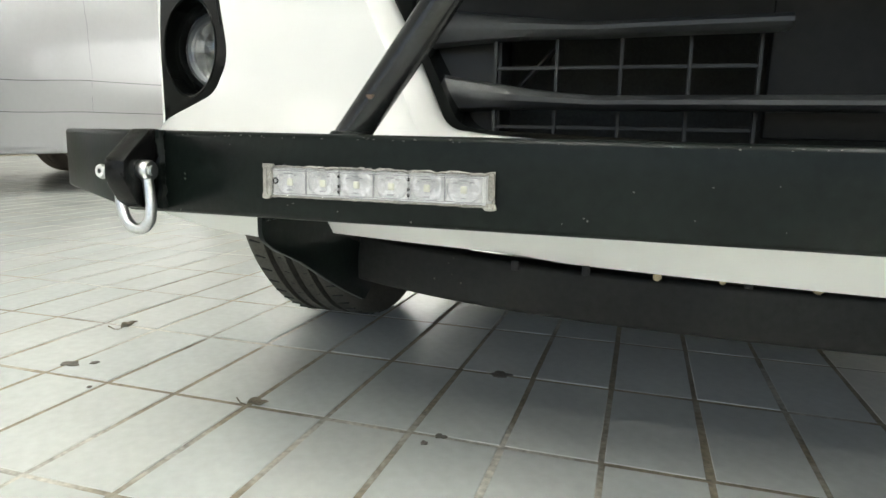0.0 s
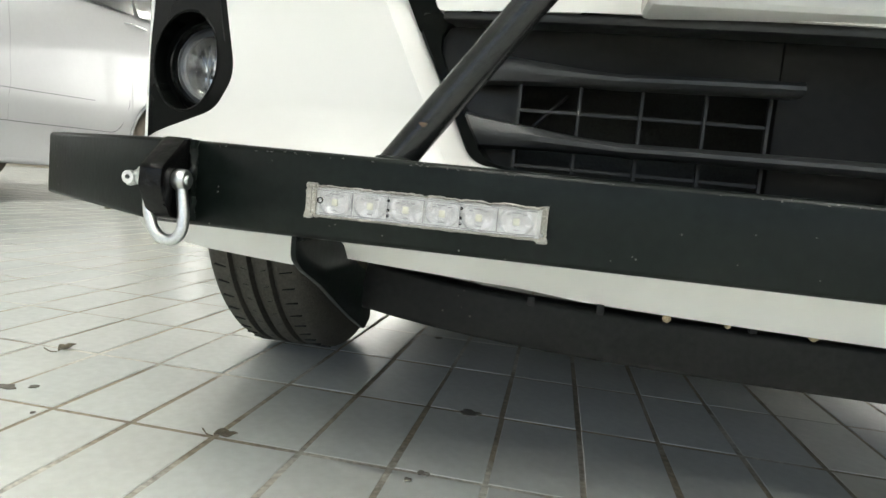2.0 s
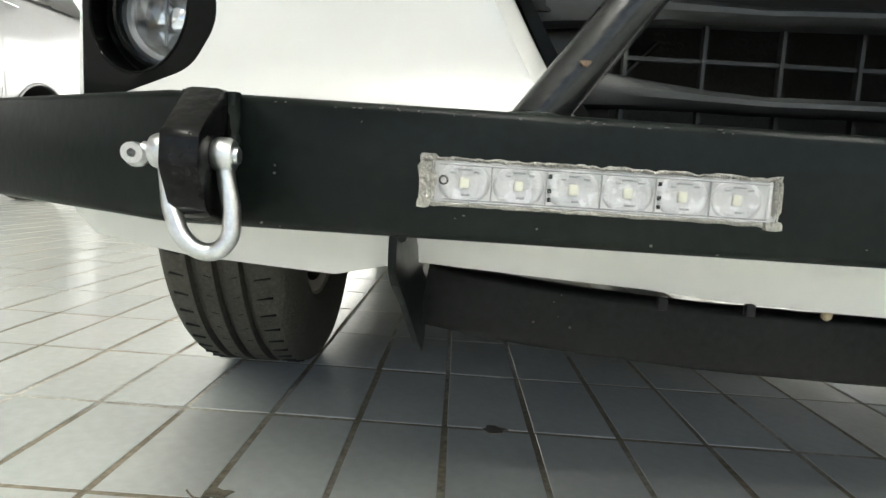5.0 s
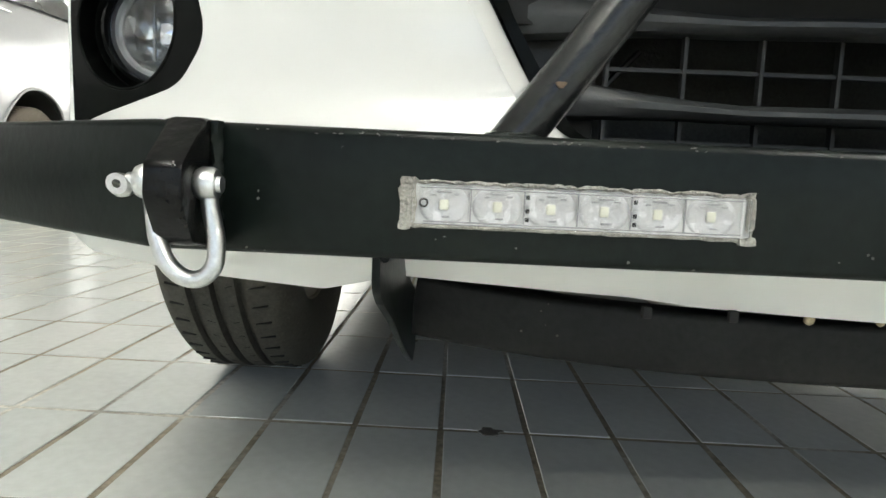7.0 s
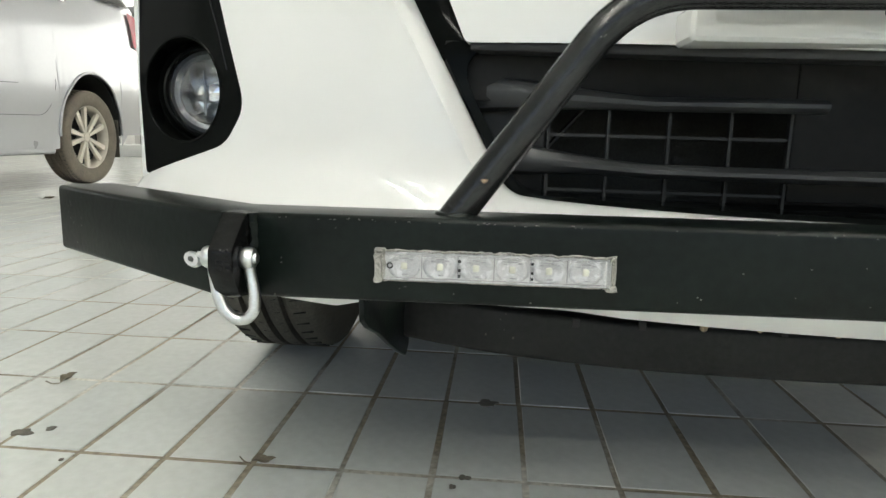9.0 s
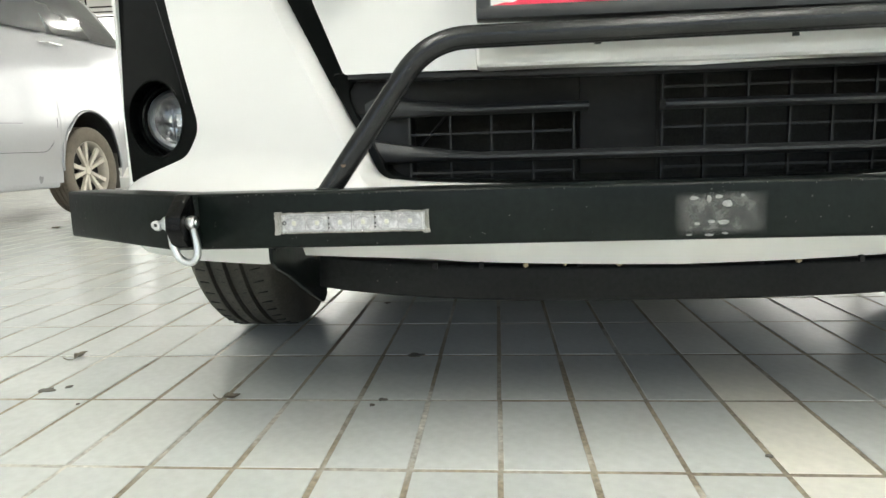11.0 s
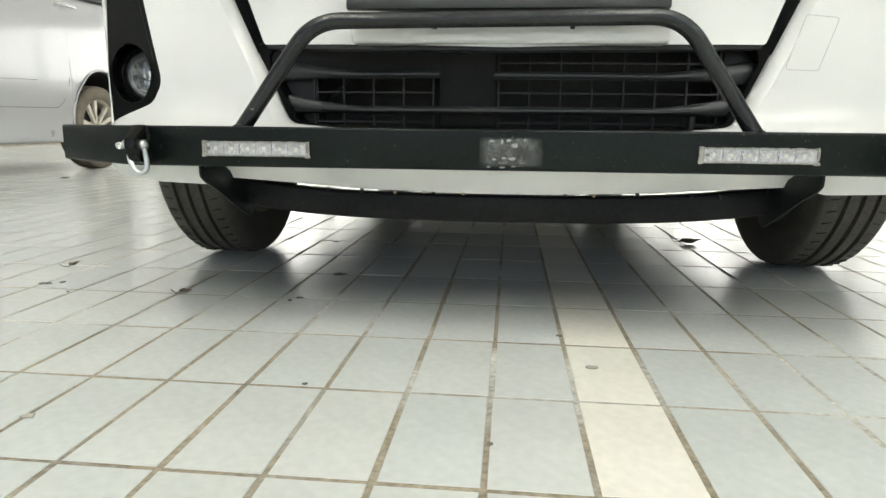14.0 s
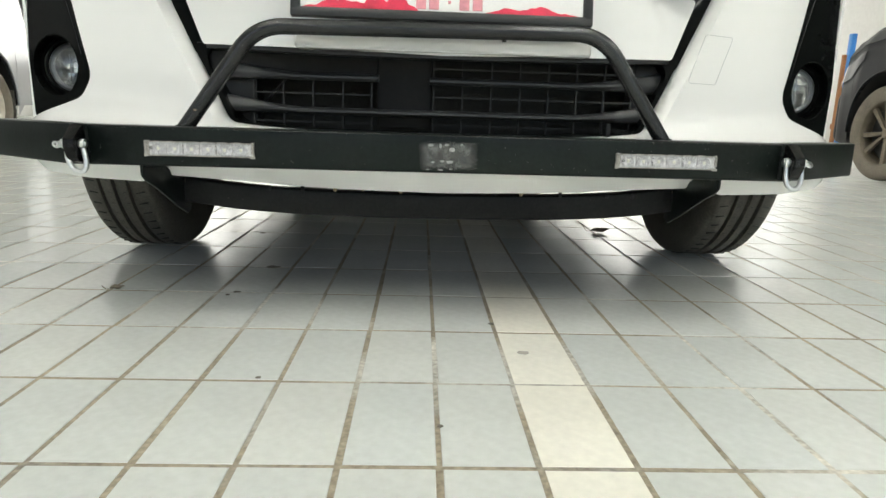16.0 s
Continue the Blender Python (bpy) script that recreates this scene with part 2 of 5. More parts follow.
SMUDGE = smudge("sticker_smudge", (0.155, 0.158, 0.150))
FLAKE = shader("sticker_flake", (0.33, 0.33, 0.32), 0.5, metal=0.1, vary=0.3, scale=80)
GLASS = glass("clear_lens")
COVER = glass("hazy_lamp_cover", rough=0.16, ior=1.36)
TUBE = glow("tube_light", (0.985, 0.985, 0.91), 88.0)
OUTSIDE = glow("bright_sky_backdrop", (1.0, 0.985, 0.91), 1.5)
HAZE = glow("hazy_side_backdrop", (1.0, 0.985, 0.91), 0.55)


def tile_material(name, colour, second, rough):
    """Glazed tile: every piece has its own shade, with faint blotches and scratches."""
    mat = shader(name, colour, rough, vary=0.07, scale=5, bump=0.12, bump_scale=18, spec=0.5)
    nodes, links = mat.node_tree.nodes, mat.node_tree.links
    b = nodes["Principled BSDF"]
    info = nodes.new("ShaderNodeObjectInfo")
    geo = nodes.new("ShaderNodeNewGeometry")
    add = nodes.new("ShaderNodeMath")
    add.operation = "ADD"
    links.new(info.outputs["Random"], add.inputs[0])
    links.new(geo.outputs["Random Per Island"], add.inputs[1])
    frac = nodes.new("ShaderNodeMath")
    frac.operation = "FRACT"
    links.new(add.outputs[0], frac.inputs[0])
    pick = nodes.new("ShaderNodeMix")
    pick.data_type = "RGBA"
    pick.inputs["A"].default_value, pick.inputs["B"].default_value = (*colour, 1), (*second, 1)
    links.new(frac.outputs[0], pick.inputs["Factor"])
    tint = [n for n in nodes if n.bl_idname == "ShaderNodeMix" and n.blend_type == "MULTIPLY"][0]
    links.new(pick.outputs["Result"], tint.inputs["A"])
    return mat


TILE = tile_material("glazed_tile", (0.655, 0.685, 0.668), (0.70, 0.715, 0.685), 0.19)
CREAM = tile_material("cream_tile", (0.93, 0.90, 0.80), (0.94, 0.92, 0.84), 0.20)
GROUT = shader("dirty_grout", (0.34, 0.295, 0.215), 0.9, vary=0.40, scale=9, bump=0.5, bump_scale=200)


def patchy(mat, second, scale, low, high):
    """Blends patches of a second tone into a material."""
    nodes, links = mat.node_tree.nodes, mat.node_tree.links
    tint = [n for n in nodes if n.bl_idname == "ShaderNodeMix" and n.blend_type == "MULTIPLY"][0]
    where, n, r, mix = nodes.new("ShaderNodeTexCoord"), nodes.new("ShaderNodeTexNoise"), nodes.new("ShaderNodeMapRange"), nodes.new("ShaderNodeMix")
    n.inputs["Scale"].default_value, n.inputs["Detail"].default_value = scale, 6
    r.inputs["From Min"].default_value, r.inputs["From Max"].default_value = low, high
    mix.data_type = "RGBA"
    mix.inputs["A"].default_value, mix.inputs["B"].default_value = tint.inputs["A"].default_value, (*second, 1)
    links.new(where.outputs["Object"], n.inputs["Vector"])
    links.new(n.outputs["Fac"], r.inputs["Value"])
    links.new(r.outputs[0], mix.inputs["Factor"])
    links.new(mix.outputs["Result"], tint.inputs["A"])


patchy(GROUT, (0.56, 0.54, 0.48), 3.2, 0.50, 0.60)
STAINPALE = shader("faint_stain", (0.42, 0.40, 0.35), 0.6, vary=0.2, scale=80)


# ---- building helpers ----
def finish(bm, smooth=None):
    bmesh.ops.recalc_face_normals(bm, faces=bm.faces)
    if smooth is not None:
        for f in bm.faces:
            f.smooth = True
        for e in bm.edges:
            if len(e.link_faces) == 2 and e.calc_face_angle(0) > radians(smooth):
                e.smooth = False


def mesh_of(name, bm, material, smooth=35):
    finish(bm, smooth)
    me = bpy.data.meshes.new(name)
    bm.to_mesh(me)
    bm.free()
    me.materials.append(material)
    return me


def part(name, bm, material, parent=None, label="", smooth=35):
    ob = new(name, mesh_of(name, bm, material, smooth))
    ob.parent = parent
    if label:
        ob["label"] = label
    return ob


def thing(name, label, category, m=None, group=""):
    ob = new(name)
    if m is not None:
        ob.matrix_world = m
    return tagged(ob, label, category, group)


def box(bm, lo, hi, bevel=0.0, segments=2):
    """A block between two corners, with rounded edges."""
    size = [b - a for a, b in zip(lo, hi)]
    mid = [(a + b) / 2 for a, b in zip(lo, hi)]
    got = bmesh.ops.create_cube(bm, size=1, matrix=Matrix.Translation(mid) @ Matrix.Diagonal((*size, 1)))
    if bevel:
        edges = list({e for v in got["verts"] for e in v.link_edges})
        bmesh.ops.bevel(bm, geom=edges, offset=bevel, segments=segments, profile=0.6, affect="EDGES", clamp_overlap=True)
    return bm


def block(lo, hi, bevel=0.0, segments=2):
    return box(bmesh.new(), lo, hi, bevel, segments)


def lathe(bm, profile, m, steps=48, closed=False):
    """Turns a list of (radius, height) round the z axis of the pose m."""
    rings = []
    for k in range(steps):
        c, s = math.cos(2 * math.pi * k / steps), math.sin(2 * math.pi * k / steps)
        rings.append([bm.verts.new(m @ Vector((r * c, r * s, h))) for r, h in profile])
    n = len(profile)
    for k in range(steps):
        a, b = rings[k], rings[(k + 1) % steps]
        for i in range(n if closed else n - 1):
            j = (i + 1) % n
            if (a[i].co - b[i].co).length > 1e-6 or (a[j].co - b[j].co).length > 1e-6:
                try:
                    bm.faces.new([a[i], b[i], b[j], a[j]])
                except ValueError:
                    pass
    bmesh.ops.remove_doubles(bm, verts=[v for r in rings for v in r], dist=1e-6)
    return bm


def sweep(bm, path, section, up=Vector((0, 0, 1)), caps=True):
    """Carries a closed section, (side, up) pairs, along a path of points with mitred corners."""
    pts = [Vector(p) for p in path]
    rings = []
    for k, p in enumerate(pts):
        before = (p - pts[k - 1]).normalized() if k else (pts[1] - p).normalized()
        after = (pts[k + 1] - p).normalized() if k + 1 < len(pts) else before
        along = (before + after).normalized()
        side = along.cross(up).normalized()
        top = side.cross(along).normalized()
        stretch = 1 / max(0.4, along.dot(before))
        rings.append([bm.verts.new(p + side * a * stretch + top * b) for a, b in section])
    n = len(section)
    for a, b in zip(rings, rings[1:]):
        for i in range(n):
            bm.faces.new([a[i], a[(i + 1) % n], b[(i + 1) % n], b[i]])
    if caps:
        bm.faces.new(rings[0])
        bm.faces.new(list(reversed(rings[-1])))
    return bm


def circle(radius, steps=16):
    return [(radius * math.cos(2 * math.pi * k / steps), radius * math.sin(2 * math.pi * k / steps)) for k in range(steps)]


def rounded(width, height, radius, steps=4):
    out = []
    for cx, cy, start in ((1, 1, 0), (-1, 1, 90), (-1, -1, 180), (1, -1, 270)):
        for k in range(steps + 1):
            a = radians(start + 90 * k / steps)
            out.append((cx * (width / 2 - radius) + radius * math.cos(a), cy * (height / 2 - radius) + radius * math.sin(a)))
    return out


def fillet(points, radius, steps=8):
    """Rounds the inner corners of an open path."""
    pts = [Vector(p) for p in points]
    out = [pts[0]]
    for a, b, c in zip(pts, pts[1:], pts[2:]):
        u, v = (a - b).normalized(), (c - b).normalized()
        half = math.acos(max(-1, min(1, u.dot(v)))) / 2
        d = min(radius / math.tan(half), (a - b).length * 0.48, (c - b).length * 0.48)
        p, q = b + u * d, b + v * d
        for k in range(steps + 1):
            t = k / steps
            out.append((p * (1 - t) + b * t) * (1 - t) + (b * (1 - t) + q * t) * t)
    return out + [pts[-1]]


def round_loop(points, radius, steps=5):
    """Rounds the corners of a closed 2D outline."""
    n, out = len(points), []
    pts = [Vector(p) for p in points]
    for k in range(n):
        a, b, c = pts[k - 1], pts[k], pts[(k + 1) % n]
        r = radius[k] if isinstance(radius, (list, tuple)) else radius
        if r <= 0:
            out.append(b)
            continue
        u, v = (a - b).normalized(), (c - b).normalized()
        half = math.acos(max(-1, min(1, u.dot(v)))) / 2
        d = min(r / math.tan(half), (a - b).length * 0.45, (c - b).length * 0.45)
        p, q = b + u * d, b + v * d
        for i in range(steps + 1):
            t = i / steps
            out.append((p * (1 - t) + b * t) * (1 - t) + (b * (1 - t) + q * t) * t)
    return out


def skin(outline, surface, step, depth, holes=()):
    """A shell over a closed 2D outline: the points inside it are laid on surface(x, z) -> (x, y, z), and its rim is folded back by depth."""
    from mathutils.geometry import delaunay_2d_cdt, intersect_point_tri_2d

    def dense(loop):
        out = []
        for a, b in zip(loop, loop[1:] + loop[:1]):
            n = max(1, int((b - a).length / step))
            out += [a + (b - a) * k / n for k in range(n)]
        return out

    def inside(p, loop):
        odd = False
        for a, b in zip(loop, loop[1:] + loop[:1]):
            if (a.y > p.y) != (b.y > p.y) and p.x < (b.x - a.x) * (p.y - a.y) / (b.y - a.y) + a.x:
                odd = not odd
        return odd

    loops = [dense([Vector(p[:2]) for p in loop]) for loop in (outline, *holes)]
    verts, edges = [], []
    for loop in loops:
        k = len(verts)
        verts += loop
        edges += [(k + i, k + (i + 1) % len(loop)) for i in range(len(loop))]
    xs, zs = [p.x for p in loops[0]], [p.y for p in loops[0]]
    rim = np.array([tuple(v) for v in verts])
    x = min(xs) + step * 0.5
    while x < max(xs):
        z = min(zs) + step * 0.5
        while z < max(zs):
            p = Vector((x, z))
            if inside(p, loops[0]) and not any(inside(p, h) for h in loops[1:]) and ((rim - (x, z)) ** 2).sum(1).min() > (step * 0.4) ** 2:
                verts.append(p)
            z += step
        x += step
    vs, _, fs, *_ = delaunay_2d_cdt(verts, edges, [], 0, 1e-6)
    bm = bmesh.new()
    made = [bm.verts.new(surface(v.x, v.y)) for v in vs]
    for f in fs:
        mid = sum((vs[i] for i in f), Vector((0, 0))) / len(f)
        if inside(mid, loops[0]) and not any(inside(mid, h) for h in loops[1:]):
            bm.faces.new([made[i] for i in f])
    for v in [v for v in bm.verts if not v.link_faces]:
        bm.verts.remove(v)
    bmesh.ops.recalc_face_normals(bm, faces=bm.faces)
    if depth:
        rimedges = [e for e in bm.edges if len(e.link_faces) == 1]
        got = bmesh.ops.extrude_edge_only(bm, edges=rimedges)
        for v in got["geom"]:
            if isinstance(v, bmesh.types.BMVert):
                v.co += Vector((-v.co.x * 0.15 * abs(depth), depth, 0))
    return bm


def plate_prism(outline, axis, lo, hi, bevel=0.0):
    """A flat plate with a 2D outline, as thick as lo..hi along an axis (0: x, 1: y, 2: z)."""
    bm = bmesh.new()

    def place(p, h):
        return {0: (h, p[0], p[1]), 1: (p[0], h, p[1]), 2: (p[0], p[1], h)}[axis]

    a = [bm.verts.new(place(p, lo)) for p in outline]
    b = [bm.verts.new(place(p, hi)) for p in outline]
    n = len(outline)
    bm.faces.new(a)
    bm.faces.new(list(reversed(b)))
    for k in range(n):
        bm.faces.new([a[k], b[k], b[(k + 1) % n], a[(k + 1) % n]])
    if bevel:
        bmesh.ops.recalc_face_normals(bm, faces=bm.faces)
        sharp = [e for e in bm.edges if len(e.link_faces) == 2 and e.calc_face_angle(0) > 0.6]
        bmesh.ops.bevel(bm, geom=sharp, offset=bevel, segments=2, profile=0.6, affect="EDGES", clamp_overlap=True)
    return bm


def structure(name, bm, material, label, category, smooth=None):
    ob = part(name, bm, material, smooth=smooth)
    return tagged(ob, label, category, kind="structure")


def sheet(grid):
    bm = bmesh.new()
    rows = [[bm.verts.new(p) for p in row] for row in grid]
    for a, b in zip(rows, rows[1:]):
        for i in range(len(a) - 1):
            bm.faces.new([a[i], a[i + 1], b[i + 1], b[i]])
    return bm


# ---- the workshop ----
X0, X1, Y0, Y1, HIGH = -8.0, 8.0, -8.0, 12.0, 3.6
structure("wall_left", block((X0 - 0.2, Y0, 0), (X0, Y1, 1.1)), WALL, "low white painted workshop wall under the windows", "wall")
structure("wall_left_top", block((X0 - 0.2, Y0, 3.2), (X0, Y1, HIGH)), WALL, "white painted wall above the side windows", "wall")
structure("wall_right", block((X1, Y0, 0), (X1 + 0.2, Y1, HIGH)), WALL, "plain white painted workshop wall", "wall")
structure("wall_rear", block((X0 - 0.2, Y1, 0), (X1 + 0.2, Y1 + 0.2, 1.0)), WALL, "low white painted wall at the back", "wall")
structure("wall_rear_top", block((X0 - 0.2, Y1, 3.2), (X1 + 0.2, Y1 + 0.2, HIGH)), WALL, "white painted wall above the rear windows", "wall")
structure("ceiling", block((X0 - 0.2, Y0, HIGH), (X1 + 0.2, Y1 + 0.2, HIGH + 0.15)), CEILING, "pale painted workshop ceiling", "ceiling")
for k, x in enumerate((-7.0, -3.5, 0.0, 3.5, 7.0)):
    structure("pillar_%d" % (k + 1), block((x - 0.12, Y1 - 0.02, 1.0), (x + 0.12, Y1 + 0.18, 3.2), 0.01), WALL, "white painted pillar between rear windows", "pillar")
for k, y in enumerate((-6.0, -2.0, 2.0, 6.0, 10.0)):
    structure("pillar_%d" % (k + 6), block((X0 - 0.18, y - 0.12, 1.1), (X0 + 0.02, y + 0.12, 3.2), 0.01), WALL, "white painted pillar between side windows", "pillar")


structure("backdrop_left", block((X0 - 1.2, Y0 - 1, 0.0), (X0 - 1.1, Y1 + 1, 5.0)), HAZE, "bright hazy daylight outside the side windows", "backdrop")
structure("backdrop_rear", block((X0 - 1, Y1 + 1.1, 0.0), (X1 + 1, Y1 + 1.2, 5.0)), OUTSIDE, "bright hazy daylight outside the rear windows", "backdrop")


def ceiling_light():
    ob = thing("ceiling_light", "white fluorescent batten with one bare tube on the ceiling", "ceiling light", group="ceiling tube lights")
    part("housing", block((-0.62, -0.045, 0.03), (0.62, 0.045, 0.085), 0.008), WALL, ob)
    bm = bmesh.new()
    lathe(bm, [(0.001, -0.6), (0.014, -0.6), (0.014, 0.6), (0.001, 0.6)], pose(0, 0, 0.012, 0, 90, 0), 12)
    part("tube", bm, TUBE, ob, "lit white fluorescent tube")
    for s in (-1, 1):
        part("holder", block((s * 0.605 - 0.012, -0.02, -0.01), (s * 0.605 + 0.012, 0.02, 0.035), 0.004), WALL, ob)
    return ob


light = ceiling_light()
spots = [(x, y) for y in (-4.3, -3.5, -2.8, -2.1, -1.5, -0.9, 2.6, 4.2, 5.8, 7.4) for x in (-1.6, 1.2, 4.0)]
light.matrix_world = pose(spots[0][0], spots[0][1], HIGH - 0.09)
for x, y in spots[1:]:
    copy_thing(light, pose(x, y, HIGH - 0.09))


# ---- the main car: a white MPV with a steel bar before its bumper ----
def front(x, z):
    """The bumper's face: how far back it lies."""
    a = abs(x)
    y = 0.060 + 0.218 * (a / 0.752) ** 2 + 0.10 * max(0, z - 0.41)
    y += 9 * max(0, a - 0.70) ** 2
    flare = max(0, min(1, (0.395 - z) / 0.095))
    y -= 0.078 * flare ** 2.3 * min(1, max(0, (a - 0.3) / 0.2))
    if z < 0.275:
        y += 0.9 * (0.275 - z) ** 1.2
    return y


def edge_in(z):
    """Where the white corner ends towards the grille."""
    return 0.353 + 0.53 * (z - 0.325)


def bow(x):
    """How far the grille's lower edge sinks towards its middle."""
    return 0.010 * max(0.0, 1 - (x / 0.335) ** 2) ** 0.7


BAND = 0.0175


WIDER = 0.028         # the outer end of the bumper stands further out on the side of positive x


def outward(x):
    return WIDER * max(0.0, min(1.0, (x - 0.5) / 0.1))


def inward(x):
    """A place on the wider side as it would lie on the other."""
    return x - WIDER * max(0.0, min(1.0, (x - 0.5) / (0.1 + WIDER)))


def mirror(points, s, keep=0):
    """An outline on either side; the first keep points stay where they are."""
    return [(s * x + (outward(x) if s > 0 and k >= keep else 0), z) for k, (x, z) in enumerate(points)]


car = thing("car", "white MPV with a black steel bar before its bumper", "car", Matrix.Translation((0.008, 0, 0)))


def corner_surface(s):
    def surface(x, z):
        return Vector((x, front(inward(x), z), z))
    return surface


for s in (-1, 1):
    # white corner between grille and fog lamp
    line = [(edge_in(0.75) + BAND - 0.001, 0.75), (edge_in(0.3165) + BAND - 0.001, 0.3165), (0.30, 0.3165), (0.30, 0.268), (0.752, 0.268), (0.764, 0.325),
            (0.752, 0.328), (0.638, 0.3655), (0.6135, 0.404), (0.636, 0.475), (0.656, 0.542), (0.677, 0.62), (0.677, 0.75)]
    loop = round_loop(mirror(line, s, 2), [0, 0.0465, 0, 0, 0, 0.01, 0.004, 0.035, 0.035, 0.05, 0.05, 0, 0], 5)
    part("bumper_corner", skin(loop, corner_surface(s), 0.016, 0.012), WHITE, car)
    # lower side of the bumper under the bar
    line = [(0.447, 0.268), (0.752, 0.268), (0.742, 0.249), (0.708, 0.2335), (0.62, 0.2275), (0.505, 0.2285), (0.447, 0.243)]
    loop = round_loop(mirror(line, s), [0, 0, 0.02, 0.03, 0.05, 0.02, 0], 5)
    part("bumper_underside", skin(loop, lambda x, z: Vector((x, front(inward(x), z) + 0.02, z)), 0.016, 0.1), WHITE, car)
    # outer edge strip round to the wheel arch
    line = [(0.752, 0.30), (0.764, 0.30), (0.80, 0.30), (0.80, 0.75), (0.7595, 0.75), (0.7595, 0.53), (0.7625, 0.43)]
    loop = round_loop(mirror(line, s), 0)
    part("bumper_edge", skin(loop, lambda x, z: Vector((x, 0.286 + 0.4 * (abs(inward(x)) - 0.757) + 6 * max(0, abs(inward(x)) - 0.7685), z)), 0.004, 0.04), WHITE, car)

    # fog lamp bezel
    far = WIDER if s > 0 else 0
    def bezel_surface(x, z, s=s):
        a = abs(inward(x))
        return Vector((x, 0.222 + 0.45 * (a - 0.617) + 0.06 * max(0, z - 0.45), z))

    line = [(0.760, 0.328), (0.636, 0.3675), (0.6115, 0.404), (0.634, 0.475), (0.654, 0.542), (0.675, 0.62), (0.758, 0.62), (0.759, 0.53), (0.763, 0.43)]
    loop = round_loop(mirror(line, s), [0.006, 0.035, 0.035, 0.05, 0.05, 0.01, 0.01, 0, 0], 8)
    hole = [Vector((s * 0.7025 + far + 0.0525 * math.cos(a), 0.421 + 0.055 * math.sin(a))) for a in [2 * math.pi * k / 40 for k in range(40)]]
    bezel = part("fog_lamp_bezel", skin(loop, bezel_surface, 0.011, 0.03, holes=[hole]), GLOSSBLACK, car, "glossy black fog lamp surround")
    rim_path = [bezel_surface(p[0], p[1]) + Vector((0, -0.003, 0)) for p in loop]
    bm = bmesh.new()
    sweep(bm, rim_path[10:30], circle(0.0055, 8), up=Vector((0, -1, 0)))
    part("surround_lip", bm, GLOSSBLACK, bezel)
    bm = bmesh.new()
    sweep(bm, [bezel_surface(p.x, p.y) + Vector((0, 0.0006, 0)) for p in hole + hole[:1]], circle(0.0016, 8), up=Vector((0, -1, 0)), caps=False)
    part("opening_edge", bm, GLOSSBLACK, bezel, "rounded edge of the lamp opening")
    bm = bmesh.new()
    crease = mirror([(0.690, 0.60), (0.672, 0.542), (0.652, 0.480), (0.641, 0.440)], s)
    sweep(bm, [bezel_surface(x, z) for x, z in crease], circle(0.0013, 6), up=Vector((0, -1, 0)))
    part("crease", bm, HOOPPAINT, bezel, "raised crease in the surround")
    aim = Matrix.Translation((s * 0.684 + far, 0.286, 0.4205)) @ pose(0, 0, 0, 90, 0, 0)
    fog = thing("fog_lamp", "", "")
    fog.parent = car
    bm = bmesh.new()
    lathe(bm, [(0.056, 0.002), (0.052, -0.01), (0.05, -0.035), (0.048, -0.05)], aim, 40)
    part("housing", bm, GLOSSBLACK, fog)
    ring = hole + hole[:1]
    part("tunnel", sheet([[bezel_surface(p.x, p.y) + Vector((0, 0.004, 0)) for p in ring], [Vector((p.x, 0.335, p.y)) for p in ring]]), GLOSSBLACK, fog, "black recess round the lamp")
    part("recess_plate", block((s * 0.7025 + far - 0.058, 0.336, 0.362), (s * 0.7025 + far + 0.056, 0.340, 0.480)), DEEP, fog)
    bm = bmesh.new()
    lathe(bm, [(0.043, -0.004), (0.040, -0.014), (0.034, -0.024), (0.026, -0.032), (0.016, -0.038), (0.0001, -0.041)], aim, 16)
    for v in bm.verts:
        v.co += Vector((0.004 * noise.noise(v.co * 95), 0.008 * noise.noise(v.co * 70 + Vector((s, 3, 1))), 0.004 * noise.noise(v.co * 95 + Vector((7, 1, s)))))
    part("reflector", bm, BOWL, fog, smooth=None)
    bm = bmesh.new()
    lathe(bm, [(0.0350, -0.0075), (0.040, -0.0045), (0.0445, -0.006), (0.042, -0.011), (0.0350, -0.011)], aim, 40, closed=True)
    part("reflector_rim", bm, FOGLENS, fog, "grey lens rim")
    bm = bmesh.new()
    lathe(bm, [(0.0001, 0.008), (0.02, 0.0065), (0.036, 0.002), (0.046, -0.004), (0.046, -0.008), (0.036, -0.003), (0.02, 0.002), (0.0001, 0.003)], aim, 40)
    lens = part("lens", bm, GLASS, fog, "clear fog lamp lens")
    lens.visible_shadow = False
    bm = bmesh.new()
    lathe(bm, [(0.0001, -0.012), (0.009, -0.014), (0.011, -0.02), (0.009, -0.045), (0.0001, -0.046)], aim, 20)
    part("bulb_shield", bm, CHROME, fog)
    for k in (-1, 1):
        part("flute", block((s * 0.684 + far + k * 0.009 - 0.0010, 0.296, 0.396), (s * 0.684 + far + k * 0.009 + 0.0010, 0.300, 0.445), 0.0008), FOGLENS, fog)
    bm = bmesh.new()
    lathe(bm, [(0.045, -0.002), (0.049, -0.002), (0.0495, 0.004), (0.046, 0.006), (0.045, 0.003)], aim, 40, closed=True)
    part("lens_ring", bm, GLOSSBLACK, fog)

